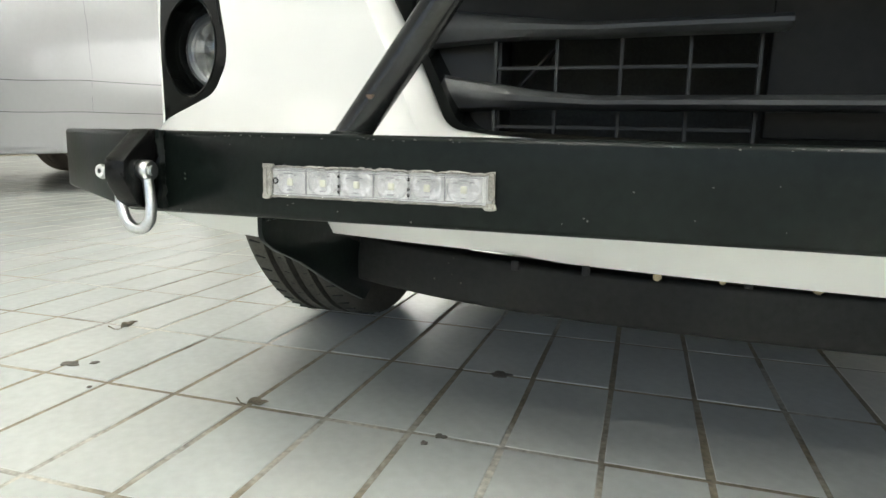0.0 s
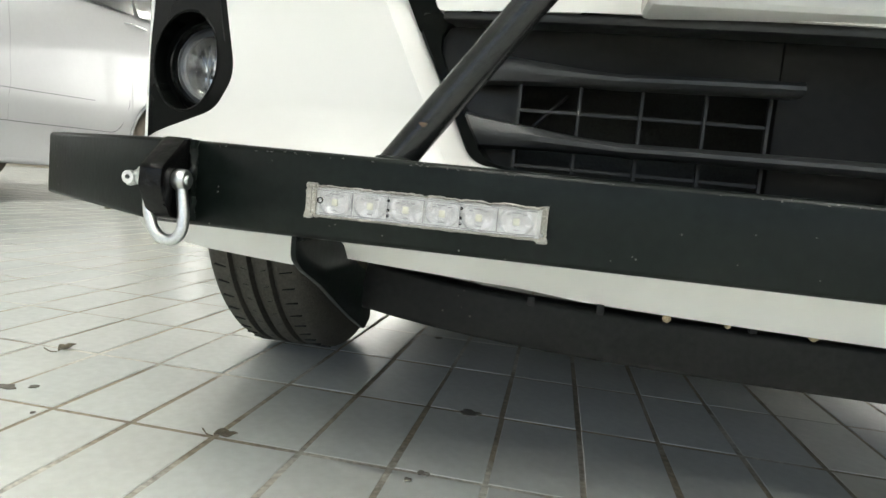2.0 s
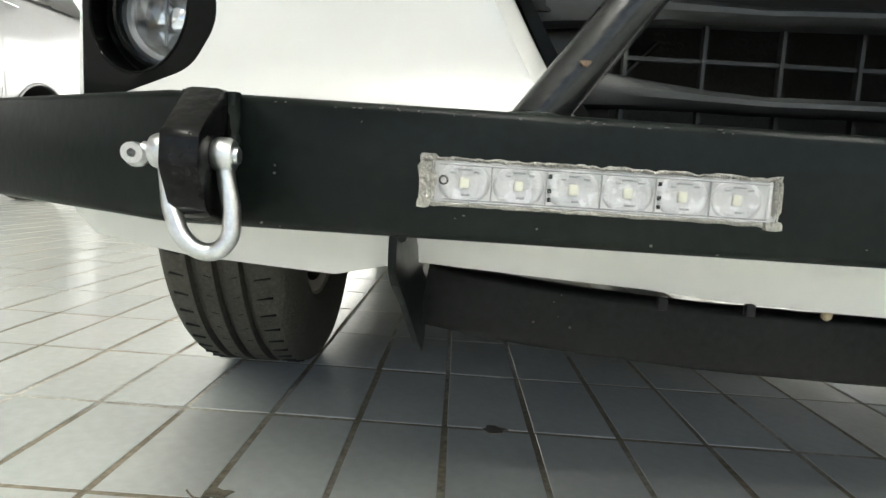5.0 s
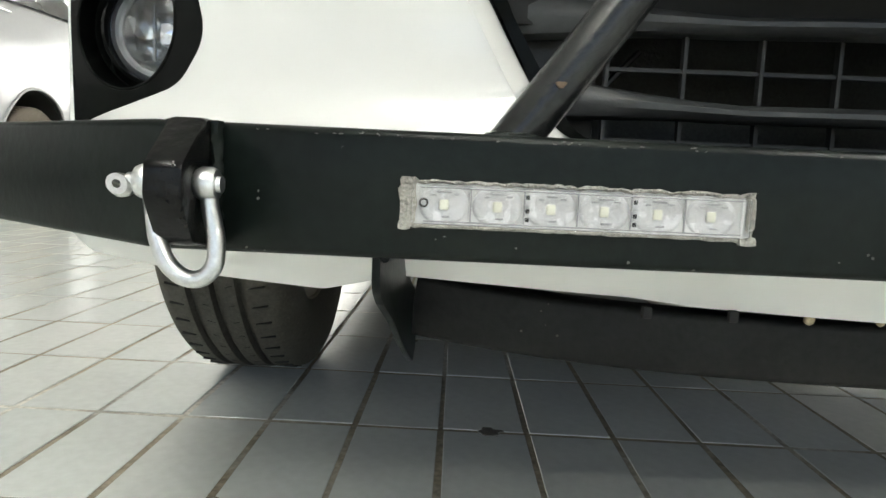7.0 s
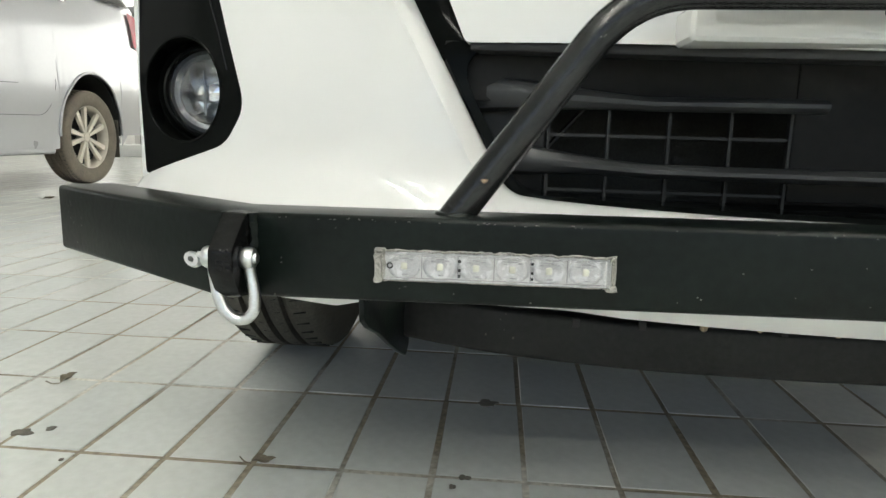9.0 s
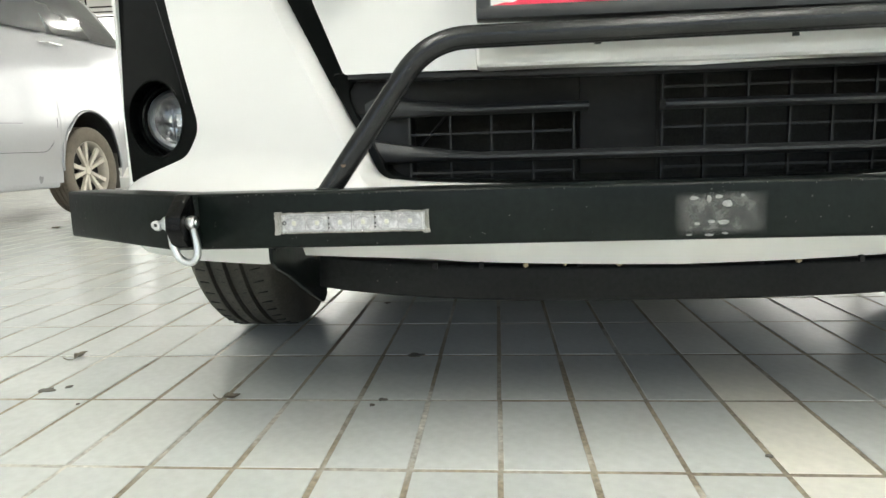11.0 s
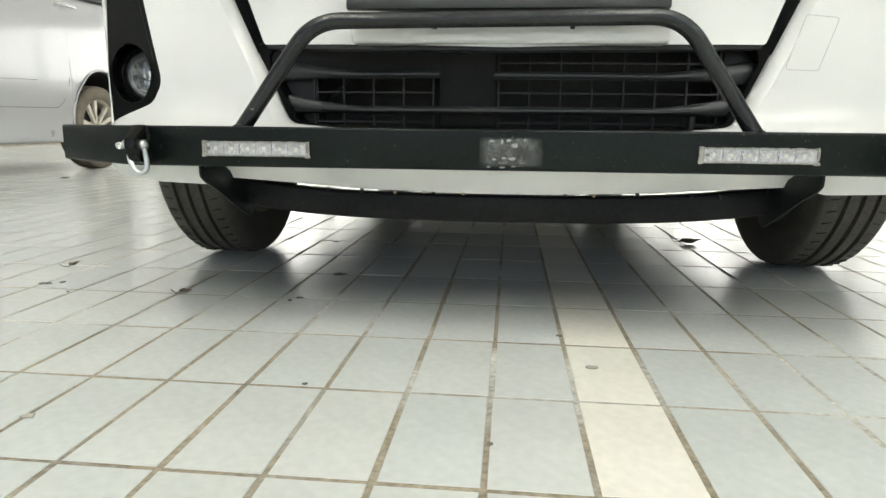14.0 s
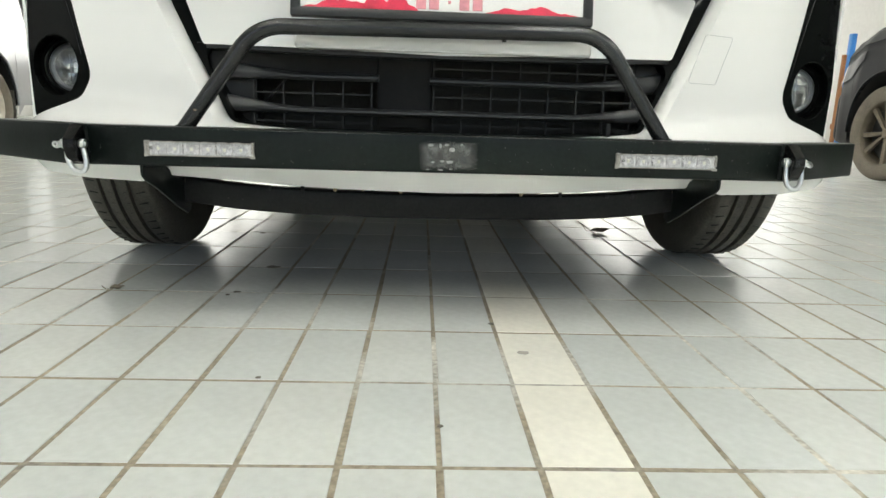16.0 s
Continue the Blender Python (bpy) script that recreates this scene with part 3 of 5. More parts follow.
# lower white lip
line = [(-0.33, 0.314), (-0.47, 0.314), (-0.47, 0.243), (-0.25, 0.226), (0, 0.222), (0.25, 0.226), (0.47, 0.243), (0.47, 0.314), (0.33, 0.314)]
part("bumper_lip", skin(round_loop(line, [0, 0, 0.01, 0.1, 0.2, 0.1, 0.01, 0, 0], 5), lambda x, z: Vector((x, front(x, z) + 0.005 + 0.6 * max(0, 0.275 - z) ** 1.2, z)), 0.016, 0.012), WHITE, car)
for x in (-0.292, -0.235, -0.115, 0.025, 0.10, 0.215, 0.30, 0.345):
    part("lip_tab", block((x - 0.003, 0.118, 0.2190), (x + 0.003, 0.123, 0.227), 0.001), DEEP, car)
# bevelled white edge round the sides and the bottom of the lower grille
path = [(edge_in(0.75), 0.75), (edge_in(0.330), 0.330), (0.0, 0.330)]
half = [Vector(p) for p in fillet([(x, z, 0) for x, z in path], 0.032, 8)]
dense = []
for a, b in zip(half, half[1:]):
    n = max(1, int((b - a).length / 0.010))
    dense += [a + (b - a) * k / n for k in range(n)]
dense = [p - Vector((0, bow(p.x) if p.y < 0.40 else 0, 0)) for p in dense + [half[-1]]]
line = dense + [Vector((-p.x, p.y, 0)) for p in reversed(dense[:-1])]
rows = []
for k, p in enumerate(line):
    along = (line[min(k + 1, len(line) - 1)] - line[max(k - 1, 0)]).normalized()
    out = Vector((-along.y, along.x, 0))
    q = p + out * 0.0155
    deep = front(inward(q.x), q.y) - 0.0012
    row = [Vector((p.x - out.x * 0.001, deep + 0.034, p.y - out.y * 0.001)), Vector((p.x, deep + 0.020, p.y)), Vector((p.x + out.x * 0.002, deep + 0.0155, p.y + out.y * 0.002))]
    row += [Vector((p.x + out.x * 0.0155 * t, deep + 0.0165 * (1 - t) ** 1.1, p.y + out.y * 0.0155 * t)) for t in (0.4, 0.6, 0.8, 0.93, 1.0)]
    rows.append(row)
part("bumper_band", sheet(rows), WHITE, car, "bevelled white edge round the grille", smooth=50)

# upper white panel with the plate rest, and the black strips beside it
line = [(-edge_in(0.562) + 0.038, 0.562), (-edge_in(0.458) + 0.027, 0.458), (0, 0.447), (edge_in(0.458) - 0.027, 0.458), (edge_in(0.562) - 0.038, 0.562)]
part("bumper_panel", skin(round_loop(line, [0.008, 0.008, 0.2, 0.008, 0.008], 5), lambda x, z: Vector((x, front(x, z) + 0.008, z)), 0.016, 0.03), WHITE, car)
part("plate_rest", block((-0.2355, 0.056, 0.451), (0.2355, 0.11, 0.478), 0.008, 3), WHITE, car)
for s in (-1, 1):
    bm = bmesh.new()
    path = [Vector((s * (edge_in(z) - 0.024), front(edge_in(z), z) + 0.036, z)) for z in (0.454, 0.48, 0.53, 0.60, 0.75)]
    sweep(bm, path, rounded(0.056, 0.02, 0.005, 2), up=Vector((0, -1, 0)))
    part("side_strip", bm, GLOSSBLACK, car, "black plastic strip beside the white panel")
part("upper_grille", block((-0.44, 0.15, 0.566), (0.44, 0.18, 0.76), 0.01), GLOSSBLACK, car, "black upper grille")
for k in range(3):
    part("upper_grille_bar", block((-0.44, 0.115, 0.572 + 0.06 * k), (0.44, 0.15, 0.59 + 0.06 * k), 0.006), GLOSSBLACK, car)

# lower grille
grille = thing("lower_grille", "", "")
grille.parent = car
line = [(-edge_in(0.458) + 0.002, 0.462), (edge_in(0.458) - 0.002, 0.462), (0.352, 0.327), (0.17, 0.3195), (0, 0.317), (-0.17, 0.3195), (-0.352, 0.327)]
inner = [(-0.412, 0.457), (0.412, 0.457), (0.344, 0.333), (0.17, 0.3265), (0, 0.324), (-0.17, 0.3265), (-0.344, 0.333)]
part("frame", skin(round_loop(line, [0.01, 0.01, 0.05, 0.05, 0.05, 0.05, 0.05], 6), lambda x, z: Vector((x, front(x, z) + 0.028, z)), 0.02, 0.05, holes=[round_loop(inner, 0.03, 5)]), GLOSSBLACK, grille)
part("back_panel", block((-0.44, 0.285, 0.29), (0.44, 0.295, 0.475)), FINS, grille, "dusty radiator behind the mesh")
# dark sheets close the recess; their colour carries its shade
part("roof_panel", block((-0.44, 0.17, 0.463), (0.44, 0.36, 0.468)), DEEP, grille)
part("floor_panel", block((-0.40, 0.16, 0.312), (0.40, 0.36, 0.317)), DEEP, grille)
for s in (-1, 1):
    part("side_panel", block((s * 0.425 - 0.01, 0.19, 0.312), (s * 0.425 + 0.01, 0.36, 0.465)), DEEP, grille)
bm = bmesh.new()
path = [Vector((x, front(x, 0.45) + 0.026, 0.446 + 0.011 * (x / 0.41) ** 2)) for x in np.linspace(-0.388, 0.388, 31)]
sweep(bm, path, rounded(0.028, 0.008, 0.002, 2))
part("header", bm, PLASTIC, grille, "black header strip under the white panel")
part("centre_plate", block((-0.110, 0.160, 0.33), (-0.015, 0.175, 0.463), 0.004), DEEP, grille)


def slat(x0, x1, z):
    """A bar that follows the bumper's curve and widens to a fin at its outer end."""
    bm = bmesh.new()
    rings = []
    n = 28
    for k in range(n + 1):
        x = x0 + (x1 - x0) * k / n
        wide = 0.006 + 0.013 * max(0, (abs(x) - 0.24) / 0.15) ** 1.5
        y = front(x, z) + 0.045
        rings.append([bm.verts.new((x, y + 0.028 * a, z + wide * b + 0.010 * max(0, (abs(x) - 0.24) / 0.15))) for a, b in ((0, 0.25), (0.15, 0.8), (0.4, 1), (1, 0.8), (1, -0.8), (0.4, -1), (0.15, -0.8), (0, -0.25))])
    for a, b in zip(rings, rings[1:]):
        for i in range(8):
            bm.faces.new([a[i], a[(i + 1) % 8], b[(i + 1) % 8], b[i]])
    bm.faces.new(rings[0])
    bm.faces.new(list(reversed(rings[-1])))
    return bm


part("slat", slat(-0.448, -0.106, 0.411), SLAT, grille)
part("slat", slat(-0.02, 0.448, 0.409), SLAT, grille)
part("slat", slat(-0.412, 0.412, 0.355), SLAT, grille)


def lattice(xs, zs, y):
    """A moulded mesh of thin ribs that bows back towards its ends."""
    bm = bmesh.new()
    for x in xs:
        d = y + 0.12 * x * x
        box(bm, (x - 0.0013, d, zs[0]), (x + 0.0013, d + 0.006, zs[-1]))
    for z in zs[1:-1]:
        path = [Vector((xs[0] + (xs[-1] - xs[0]) * k / 8, y + 0.004 + 0.12 * (xs[0] + (xs[-1] - xs[0]) * k / 8) ** 2, z)) for k in range(9)]
        sweep(bm, path, [(-0.002, -0.0013), (0.002, -0.0013), (0.002, 0.0013), (-0.002, 0.0013)])
    return bm


part("mesh_insert", lattice([-0.3215, -0.2700, -0.2190, -0.1680, -0.1190], [0.318, 0.336, 0.384, 0.4105], 0.142), RIB, grille)
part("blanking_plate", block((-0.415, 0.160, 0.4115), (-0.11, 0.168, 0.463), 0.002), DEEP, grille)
part("blanking_plate", block((-0.415, 0.184, 0.318), (-0.3215, 0.235, 0.463), 0.004), PLASTIC, grille)
part("blanking_plate", block((0.352, 0.184, 0.318), (0.415, 0.235, 0.463), 0.004), PLASTIC, grille)
part("mesh_insert", lattice([-0.012 + 0.0505 * k for k in range(8)], [0.318, 0.336, 0.360, 0.384, 0.408, 0.432, 0.460], 0.150), RIB, grille)
bm = bmesh.new()
sweep(bm, [(-0.318, 0.229, 0.368), (-0.28, 0.229, 0.41)], rounded(0.012, 0.004, 0.001, 1))
part("brace", bm, PLASTIC, grille)
part("tow_stub", block((0.282, 0.10, 0.326), (0.290, 0.13, 0.348), 0.002), PLASTIC, grille)

# number plate with its frame; its writing is left as plain bars
plate = thing("number_plate", "white number plate smeared with red paint in a black frame", "number plate")
tilt = Matrix.Translation((0.003, 0.024, 0.499)) @ pose(0, 0, 0, -8, 0, 0)
bm = bmesh.new()
box(bm, (-0.229, -0.004, -0.006), (0.229, 0.012, 0.0085), 0.004)
box(bm, (-0.229, -0.004, 0.155), (0.229, 0.012, 0.17), 0.005)
box(bm, (-0.229, -0.004, 0.0), (-0.214, 0.012, 0.165), 0.005)
box(bm, (0.214, -0.004, 0.0), (0.229, 0.012, 0.165), 0.005)
part("plate_frame", bm, PLASTIC, plate).matrix_basis = tilt
part("plate_sheet", block((-0.221, 0.002, 0.003), (0.221, 0.006, 0.16)), PLATEWHITE, plate).matrix_basis = tilt
random.seed(5)


def smear(x0, x1, z0, tall, seedv):
    """A ragged strip of dried paint."""
    top, n = [], 40
    for k in range(n + 1):
        x = x0 + (x1 - x0) * k / n
        taper = min(1, 4 * k / n, 4 * (n - k) / n)
        top.append((x, z0 + tall * taper * (0.45 + 0.55 * noise.noise(Vector((x * 30, seedv, 0))) + 0.25 * noise.noise(Vector((x * 110, seedv, 3))))))
    loop = [(x0, z0 - 0.001)] + [(x, max(z, z0)) for x, z in top] + [(x1, z0 - 0.001)]
    return plate_prism(loop, 1, 0.0008, 0.002)


for x0, x1, tall, seedv in ((-0.212, -0.092, 0.018, 1.3), (-0.128, -0.038, 0.036, 4.1), (0.064, 0.206, 0.016, 7.7)):
    part("paint_smear", smear(x0, x1, 0.0092, tall, seedv), PLATERED, plate, "red paint smear").matrix_basis = tilt
for x, half, low, high in ((-0.034, 0.0075, 0.0115, 0.0345), (-0.0145, 0.0075, 0.0115, 0.0345), (0.009, 0.0022, 0.0205, 0.025), (0.0315, 0.0075, 0.0115, 0.0345), (0.0515, 0.0075, 0.0115, 0.0345)):
    part("bar_mark", block((x - half, 0.0006, low), (x + half, 0.002, high), 0.0006, 1), PLATEPINK, plate, "pale red bar").matrix_basis = tilt
for x in (-0.1, 0.1):
    bm = bmesh.new()
    lathe(bm, [(0.0001, 0), (0.0035, 0), (0.0035, -0.009), (0.0001, -0.009)], Matrix.Translation((x, 0.045, 0.478)), 10)
    part("plate_screw", bm, PLASTIC, plate)

# ---- the steel bar ----
BAR_LOW, BAR_TOP = 0.2665, 0.326
bar = thing("bumper_bar", "black painted steel tube bar before the white bumper", "bumper bar")
bm = bmesh.new()
mid = (BAR_LOW + BAR_TOP) / 2
sweep(bm, [(-0.747, 0.168, mid), (-0.548, 0.026, mid), (0.552, 0.026, mid), (0.751, 0.168, mid)], rounded(0.052, BAR_TOP - BAR_LOW, 0.004, 3))
part("beam", bm, BARPAINT, bar)
bm = bmesh.new()
path = fillet([(-0.390, 0.026, 0.322), (-0.276, 0.022, 0.4770), (0.249, 0.022, 0.4825), (0.361, 0.026, 0.322)], 0.085, 10)
sweep(bm, path, circle(0.0118, 18), up=Vector((0, -1, 0)))
part("hoop", bm, HOOPPAINT, bar, "black bent tube hoop")
for x in (-0.388, 0.359):
    bm = bmesh.new()
    sweep(bm, [Vector((x + 0.0130 * math.cos(a), 0.026 + 0.0128 * math.sin(a), 0.3262)) for a in [2 * math.pi * k / 20 for k in range(21)]], circle(0.0022, 6), caps=False)
    for v in bm.verts:
        v.co += Vector((0, 0, 0.0012 * noise.noise(v.co * 160)))
    part("weld", bm, BARPAINT, bar)
# lower skid beam
bm = bmesh.new()
path = [(x, 0.172 - 0.022 * (1 - (x / 0.44) ** 2), 0.194 + 0.0045 * (x / 0.44) ** 2 + 0.015 * (x / 0.44) ** 4) for x in [-0.438 + 0.878 * k / 24 for k in range(25)]]
sweep(bm, path, rounded(0.03, 0.045, 0.005, 3))
part("skid_beam", bm, SKIDPAINT, bar, "dusty black lower beam")
for s, x in ((-1, -0.4525), (1, 0.4545)):
    # bent steel plate that carries the skid beam: narrow under the bar, swept back and slightly inwards
    outline = round_loop([(0.009, 0.270), (0.066, 0.270), (0.108, 0.250), (0.146, 0.231), (0.186, 0.218), (0.184, 0.176), (0.170, 0.168), (0.135, 0.184), (0.100, 0.202), (0.060, 0.224), (0.024, 0.240), (0.009, 0.250)],
                         [0, 0, 0.02, 0.02, 0.003, 0.004, 0.006, 0.03, 0.03, 0.03, 0.012, 0.012], 4)
    bm = plate_prism(outline, 0, -0.0021, 0.0021, 0.0008)
    for v in bm.verts:
        v.co.x += x - s * 0.072 * v.co.y
    part("gusset", bm, BARPAINT, bar, "black bent steel gusset plate")
    bm = bmesh.new()
    bead = [Vector((x - s * (0.072 * y + 0.0035) + 0.0006 * noise.noise(Vector((k, 4, s))), y, 0.2655)) for k, y in enumerate(np.linspace(0.012, 0.05, 12))]
    sweep(bm, bead, circle(0.0024, 7))
    for v in bm.verts:
        v.co += Vector((noise.noise(v.co * 210), 0, noise.noise(v.co * 190))) * 0.0012
    part("weld", bm, BARPAINT, bar, "rough painted weld bead")
# bow shackles on welded lugs
for x in (-0.5345, 0.5545):
    outline = round_loop([(0.003, 0.327), (-0.010, 0.3265), (-0.036, 0.306), (-0.037, 0.292), (-0.024, 0.272), (0.003, 0.268)], [0, 0.004, 0.006, 0.010, 0.010, 0], 4)
    part("lug", plate_prism(outline, 0, x - 0.0084, x + 0.0084, 0.003), LUGPAINT, bar, "black welded lug with chipped edges")

    for s in (-1, 1):
        bm = bmesh.new()
        bead = [Vector((x + s * 0.0094 + 0.0008 * noise.noise(Vector((k, x, s))), -0.0012, 0.270 + 0.056 * k / 26)) for k in range(27)]
        sweep(bm, bead, circle(0.0034, 7), up=Vector((0, -1, 0)))
        for v in bm.verts:
            v.co += Vector((noise.noise(v.co * 210), noise.noise(v.co * 190 + Vector((3, 1, 4))), 0.4 * noise.noise(v.co * 230))) * 0.0018
        part("weld", bm, BARPAINT, bar, "rough painted weld bead")


def shackle(x, out, lean=0.0):
    ob = thing("bow_shackle", "galvanised steel bow shackle hanging from a black lug", "shackle", Matrix.Translation((x, -0.020, 0.297)), "shackles on the bar")
    bm = bmesh.new()
    path = [(-0.0128, 0, 0.004), (-0.0128, -0.001, -0.009), (-0.0134, -0.003, -0.021), (-0.0112, -0.005, -0.032), (-0.0055, -0.006, -0.0372), (0, -0.006, -0.0385),
            (0.0055, -0.006, -0.0372), (0.0112, -0.005, -0.032), (0.0134, -0.003, -0.021), (0.0128, -0.001, -0.009), (0.0128, 0, 0.004)]
    path = [(a * 0.95 + lean * max(0, -c) / 0.0385, b, c * 1.03) for a, b, c in path]
    sweep(bm, fillet(path, 0.02, 4), circle(0.0038, 14), up=Vector((0, 1, 0)))
    part("bow", bm, ZINC, ob)
    for s in (-1, 1):
        bm = bmesh.new()
        lathe(bm, [(0.0001, -0.0042), (0.0064, -0.0042), (0.0074, -0.0022), (0.0074, 0.0022), (0.0064, 0.0042), (0.0001, 0.0042)], Matrix.Translation((s * 0.0128, 0, 0.001)) @ pose(0, 0, 0, 0, 90, 0), 20)
        part("eye", bm, ZINC, ob)
    bm = bmesh.new()
    lathe(bm, [(0.0001, -0.021), (0.0036, -0.021), (0.0036, 0.0190), (0.0001, 0.0190)], Matrix.Translation((0, 0, 0.001)) @ pose(0, 0, 0, 0, 90 * -out, 0), 14)
    part("pin", bm, ZINC, ob)
    bm = bmesh.new()
    lathe(bm, [(0.0024, -0.0022), (0.0058, -0.0022), (0.0068, 0), (0.0058, 0.0022), (0.0024, 0.0022)], Matrix.Translation((out * 0.0240, -0.001, -0.001)) @ pose(0, 0, 0, 75, 20, 25 * out) @ Matrix.Diagonal((1.10, 0.74, 1, 1)), 18, closed=True)
    part("pin_tab", bm, ZINC, ob, "flat pin head with a hole")
    return ob


shackle(-0.5345, -1, 0.009)
shackle(0.5545, 1)


def light_bar(x, z):
    """A six-diode lamp let into the bar with dried sealant round it."""
    ob = thing("led_lamp", "clear six-diode LED lamp sealed into the black bar", "LED lamp", Matrix.Translation((x, 0, z)), "LED lamps in the bar")
    w, h = 0.0800, 0.0102
    # ragged rim: thick at the ends and in the lower corners, a thin crust along the top
    ring = []
    for a, b in (((-w, -h), (-w, h)), ((-w, h), (w, h)), ((w, h), (w, -h)), ((w, -h), (-w, -h))):
        n = int(math.hypot(b[0] - a[0], b[1] - a[1]) / 0.002)
        ring += [(a[0] + (b[0] - a[0]) * k / n, a[1] + (b[1] - a[1]) * k / n) for k in range(n)]
    bm = bmesh.new()
    sweep(bm, [Vector((p[0], -0.0006, p[1])) for p in ring + ring[:1]], circle(0.0009, 7), up=Vector((0, -1, 0)), caps=False)
    for v in bm.verts:
        low = 1.0 if v.co.z > 0 or abs(v.co.x) > w - 0.006 else 0.35
        j = (noise.noise(v.co * 260 + Vector((x * 7, 0, 0))) * 0.0017 + noise.noise(v.co * 720) * 0.0010) * low
        v.co += Vector((j, -abs(j) * 0.8, noise.noise(v.co * 240 + Vector((9, 2, 1))) * 0.0014 * low))
    part("sealant", bm, CEMENT, ob, "crumbly grey sealant rim")
    for cx, cz, rx, rz in ((-w + 0.0032, 0.0, 0.0040, h - 0.0004), (-w + 0.0015, -h + 0.0002, 0.0030, 0.0022), (w - 0.0015, -h - 0.0002, 0.0040, 0.0022), (w - 0.001, 0.002, 0.0022, h - 0.002), (-w + 0.003, h, 0.004, 0.0018)):
        loop = []
        for k in range(26):
            a = 2 * math.pi * k / 26
            u, v = math.copysign(abs(math.cos(a)) ** 0.55, math.cos(a)), math.copysign(abs(math.sin(a)) ** 0.55, math.sin(a))
            r = 1 + 0.22 * noise.noise(Vector((u * 2.2 + x * 5, v * 2.2, cx * 90)))
            loop.append((cx + rx * r * u, cz + rz * r * v))
        part("sealant_lump", plate_prism(loop, 1, -0.0034 - 0.0004 * rx * 100, 0.0, 0.0007), CEMENT, ob, "tan lump of dried sealant")
    part("tray", block((-w + 0.001, -0.0002, -h + 0.0006), (w - 0.001, 0.002, h - 0.0006)), LEDWHITE, ob)
    for k in range(6):
        cx = -0.0606 + 0.0243 * k
        m = Matrix.Translation((cx, -0.0004, 0)) @ pose(0, 0, 0, 90, 0, 0) @ Matrix.Diagonal((1.12, 0.92, 1, 1))
        bm = bmesh.new()
        lathe(bm, [(0.0026, 0.0001), (0.0045, 0.0003), (0.0068, 0.0007), (0.0084, 0.0008), (0.0096, 0.0005), (0.0102, 0.0)], m, 24)
        part("reflector_cup", bm, REFLECTOR, ob)
        part("diode", block((cx - 0.0021, -0.0018, -0.0024), (cx + 0.0021, -0.0005, 0.0022), 0.0008, 2), DIODE, ob, "pale yellow diode")
        for dz, half, dx in ((0.0056, 0.0034, 0.0), (0.0042, 0.0016, -0.0050), (0.0046, 0.0016, 0.0052), (-0.0052, 0.0024, 0.0008)):
            half *= 0.7 + 0.6 * abs(noise.noise(Vector((k * 3.1, dz * 900, x))))
            part("cup_mark", block((cx + dx - half, -0.0036, dz - 0.00045), (cx + dx + half, -0.0030, dz + 0.00045), 0.0002, 1), LEDMARK, ob)
    for k in range(5):
        cx = -0.04845 + 0.0243 * k
        part("divider", block((cx - 0.0003, -0.0022, -h + 0.003), (cx + 0.0003, -0.0008, h - 0.003), 0.0001, 1), LEDMARK, ob)
    for cx in (-0.0231, 0.0254):
        for dz in (-0.0050, -0.0012, 0.0050):
            part("screw", block((cx - 0.0009, -0.0048, dz - 0.0010), (cx + 0.0009, -0.0040, dz + 0.0010), 0.0003, 1), DEEP, ob)
    bm = bmesh.new()
    lathe(bm, [(0.0013, -0.0004), (0.0022, -0.0004), (0.0022, 0.0004), (0.0013, 0.0004)], Matrix.Translation((-0.0699, -0.0042, 0.0006)) @ pose(0, 0, 0, 90, 0, 0), 18, closed=True)
    part("screw_ring", bm, DEEP, ob, "small dark screw ring")
    part("lower_seam", block((-w + 0.010, -0.0042, -h + 0.0024), (w - 0.006, -0.0036, -h + 0.0030), 0.0002, 1), LEDMARK, ob)
    part("upper_seam", block((-w + 0.008, -0.0042, h - 0.0030), (w - 0.006, -0.0036, h - 0.0025), 0.0002, 1), LEDMARK, ob)
    part("end_strip", block((w - 0.0068, -0.0046, -h + 0.003), (w - 0.0054, -0.0036, h - 0.003), 0.0003, 1), LEDWHITE, ob)
    cover = part("cover", block((-w + 0.0045, -0.0085, -h + 0.0012), (w - 0.0030, -0.0055, h - 0.0012), 0.0016, 3), COVER, ob, "clear plastic cover")
    cover.visible_shadow = False
    return ob


light_bar(-0.3600, 0.2932)
light_bar(0.3585, 0.2932)

# remains of a torn sticker on the bar, and a rust spot on the hoop
sticker = thing("sticker_remains", "torn silvery sticker remains on the black bar", "sticker")
part("smudge_film", block((-0.031, -0.0006, 0.271), (0.062, -0.0002, 0.3155)), SMUDGE, sticker)
random.seed(3)
for x, z, w, h in ((-0.012, 0.309, 0.008, 0.004), (0.003, 0.308, 0.005, 0.008), (0.013, 0.310, 0.007, 0.004), (0.021, 0.303, 0.010, 0.006), (-0.008, 0.283, 0.006, 0.003),
                   (0.006, 0.285, 0.007, 0.004), (0.018, 0.284, 0.012, 0.005), (-0.016, 0.272, 0.007, 0.002), (0.004, 0.2715, 0.010, 0.0025), (0.02, 0.273, 0.006, 0.002), (0.036, 0.311, 0.004, 0.003)):
    loop = []
    for k in range(12):
        a = 2 * math.pi * k / 12
        r = 0.65 + 0.7 * abs(noise.noise(Vector((math.cos(a) * 1.3 + x * 90, math.sin(a) * 1.3, z * 70))))
        loop.append((x + w * 0.6 * r * math.cos(a), z + h * 0.6 * r * math.sin(a)))
    part("flake", plate_prism(loop, 1, -0.0012, -0.0005), FLAKE, sticker)
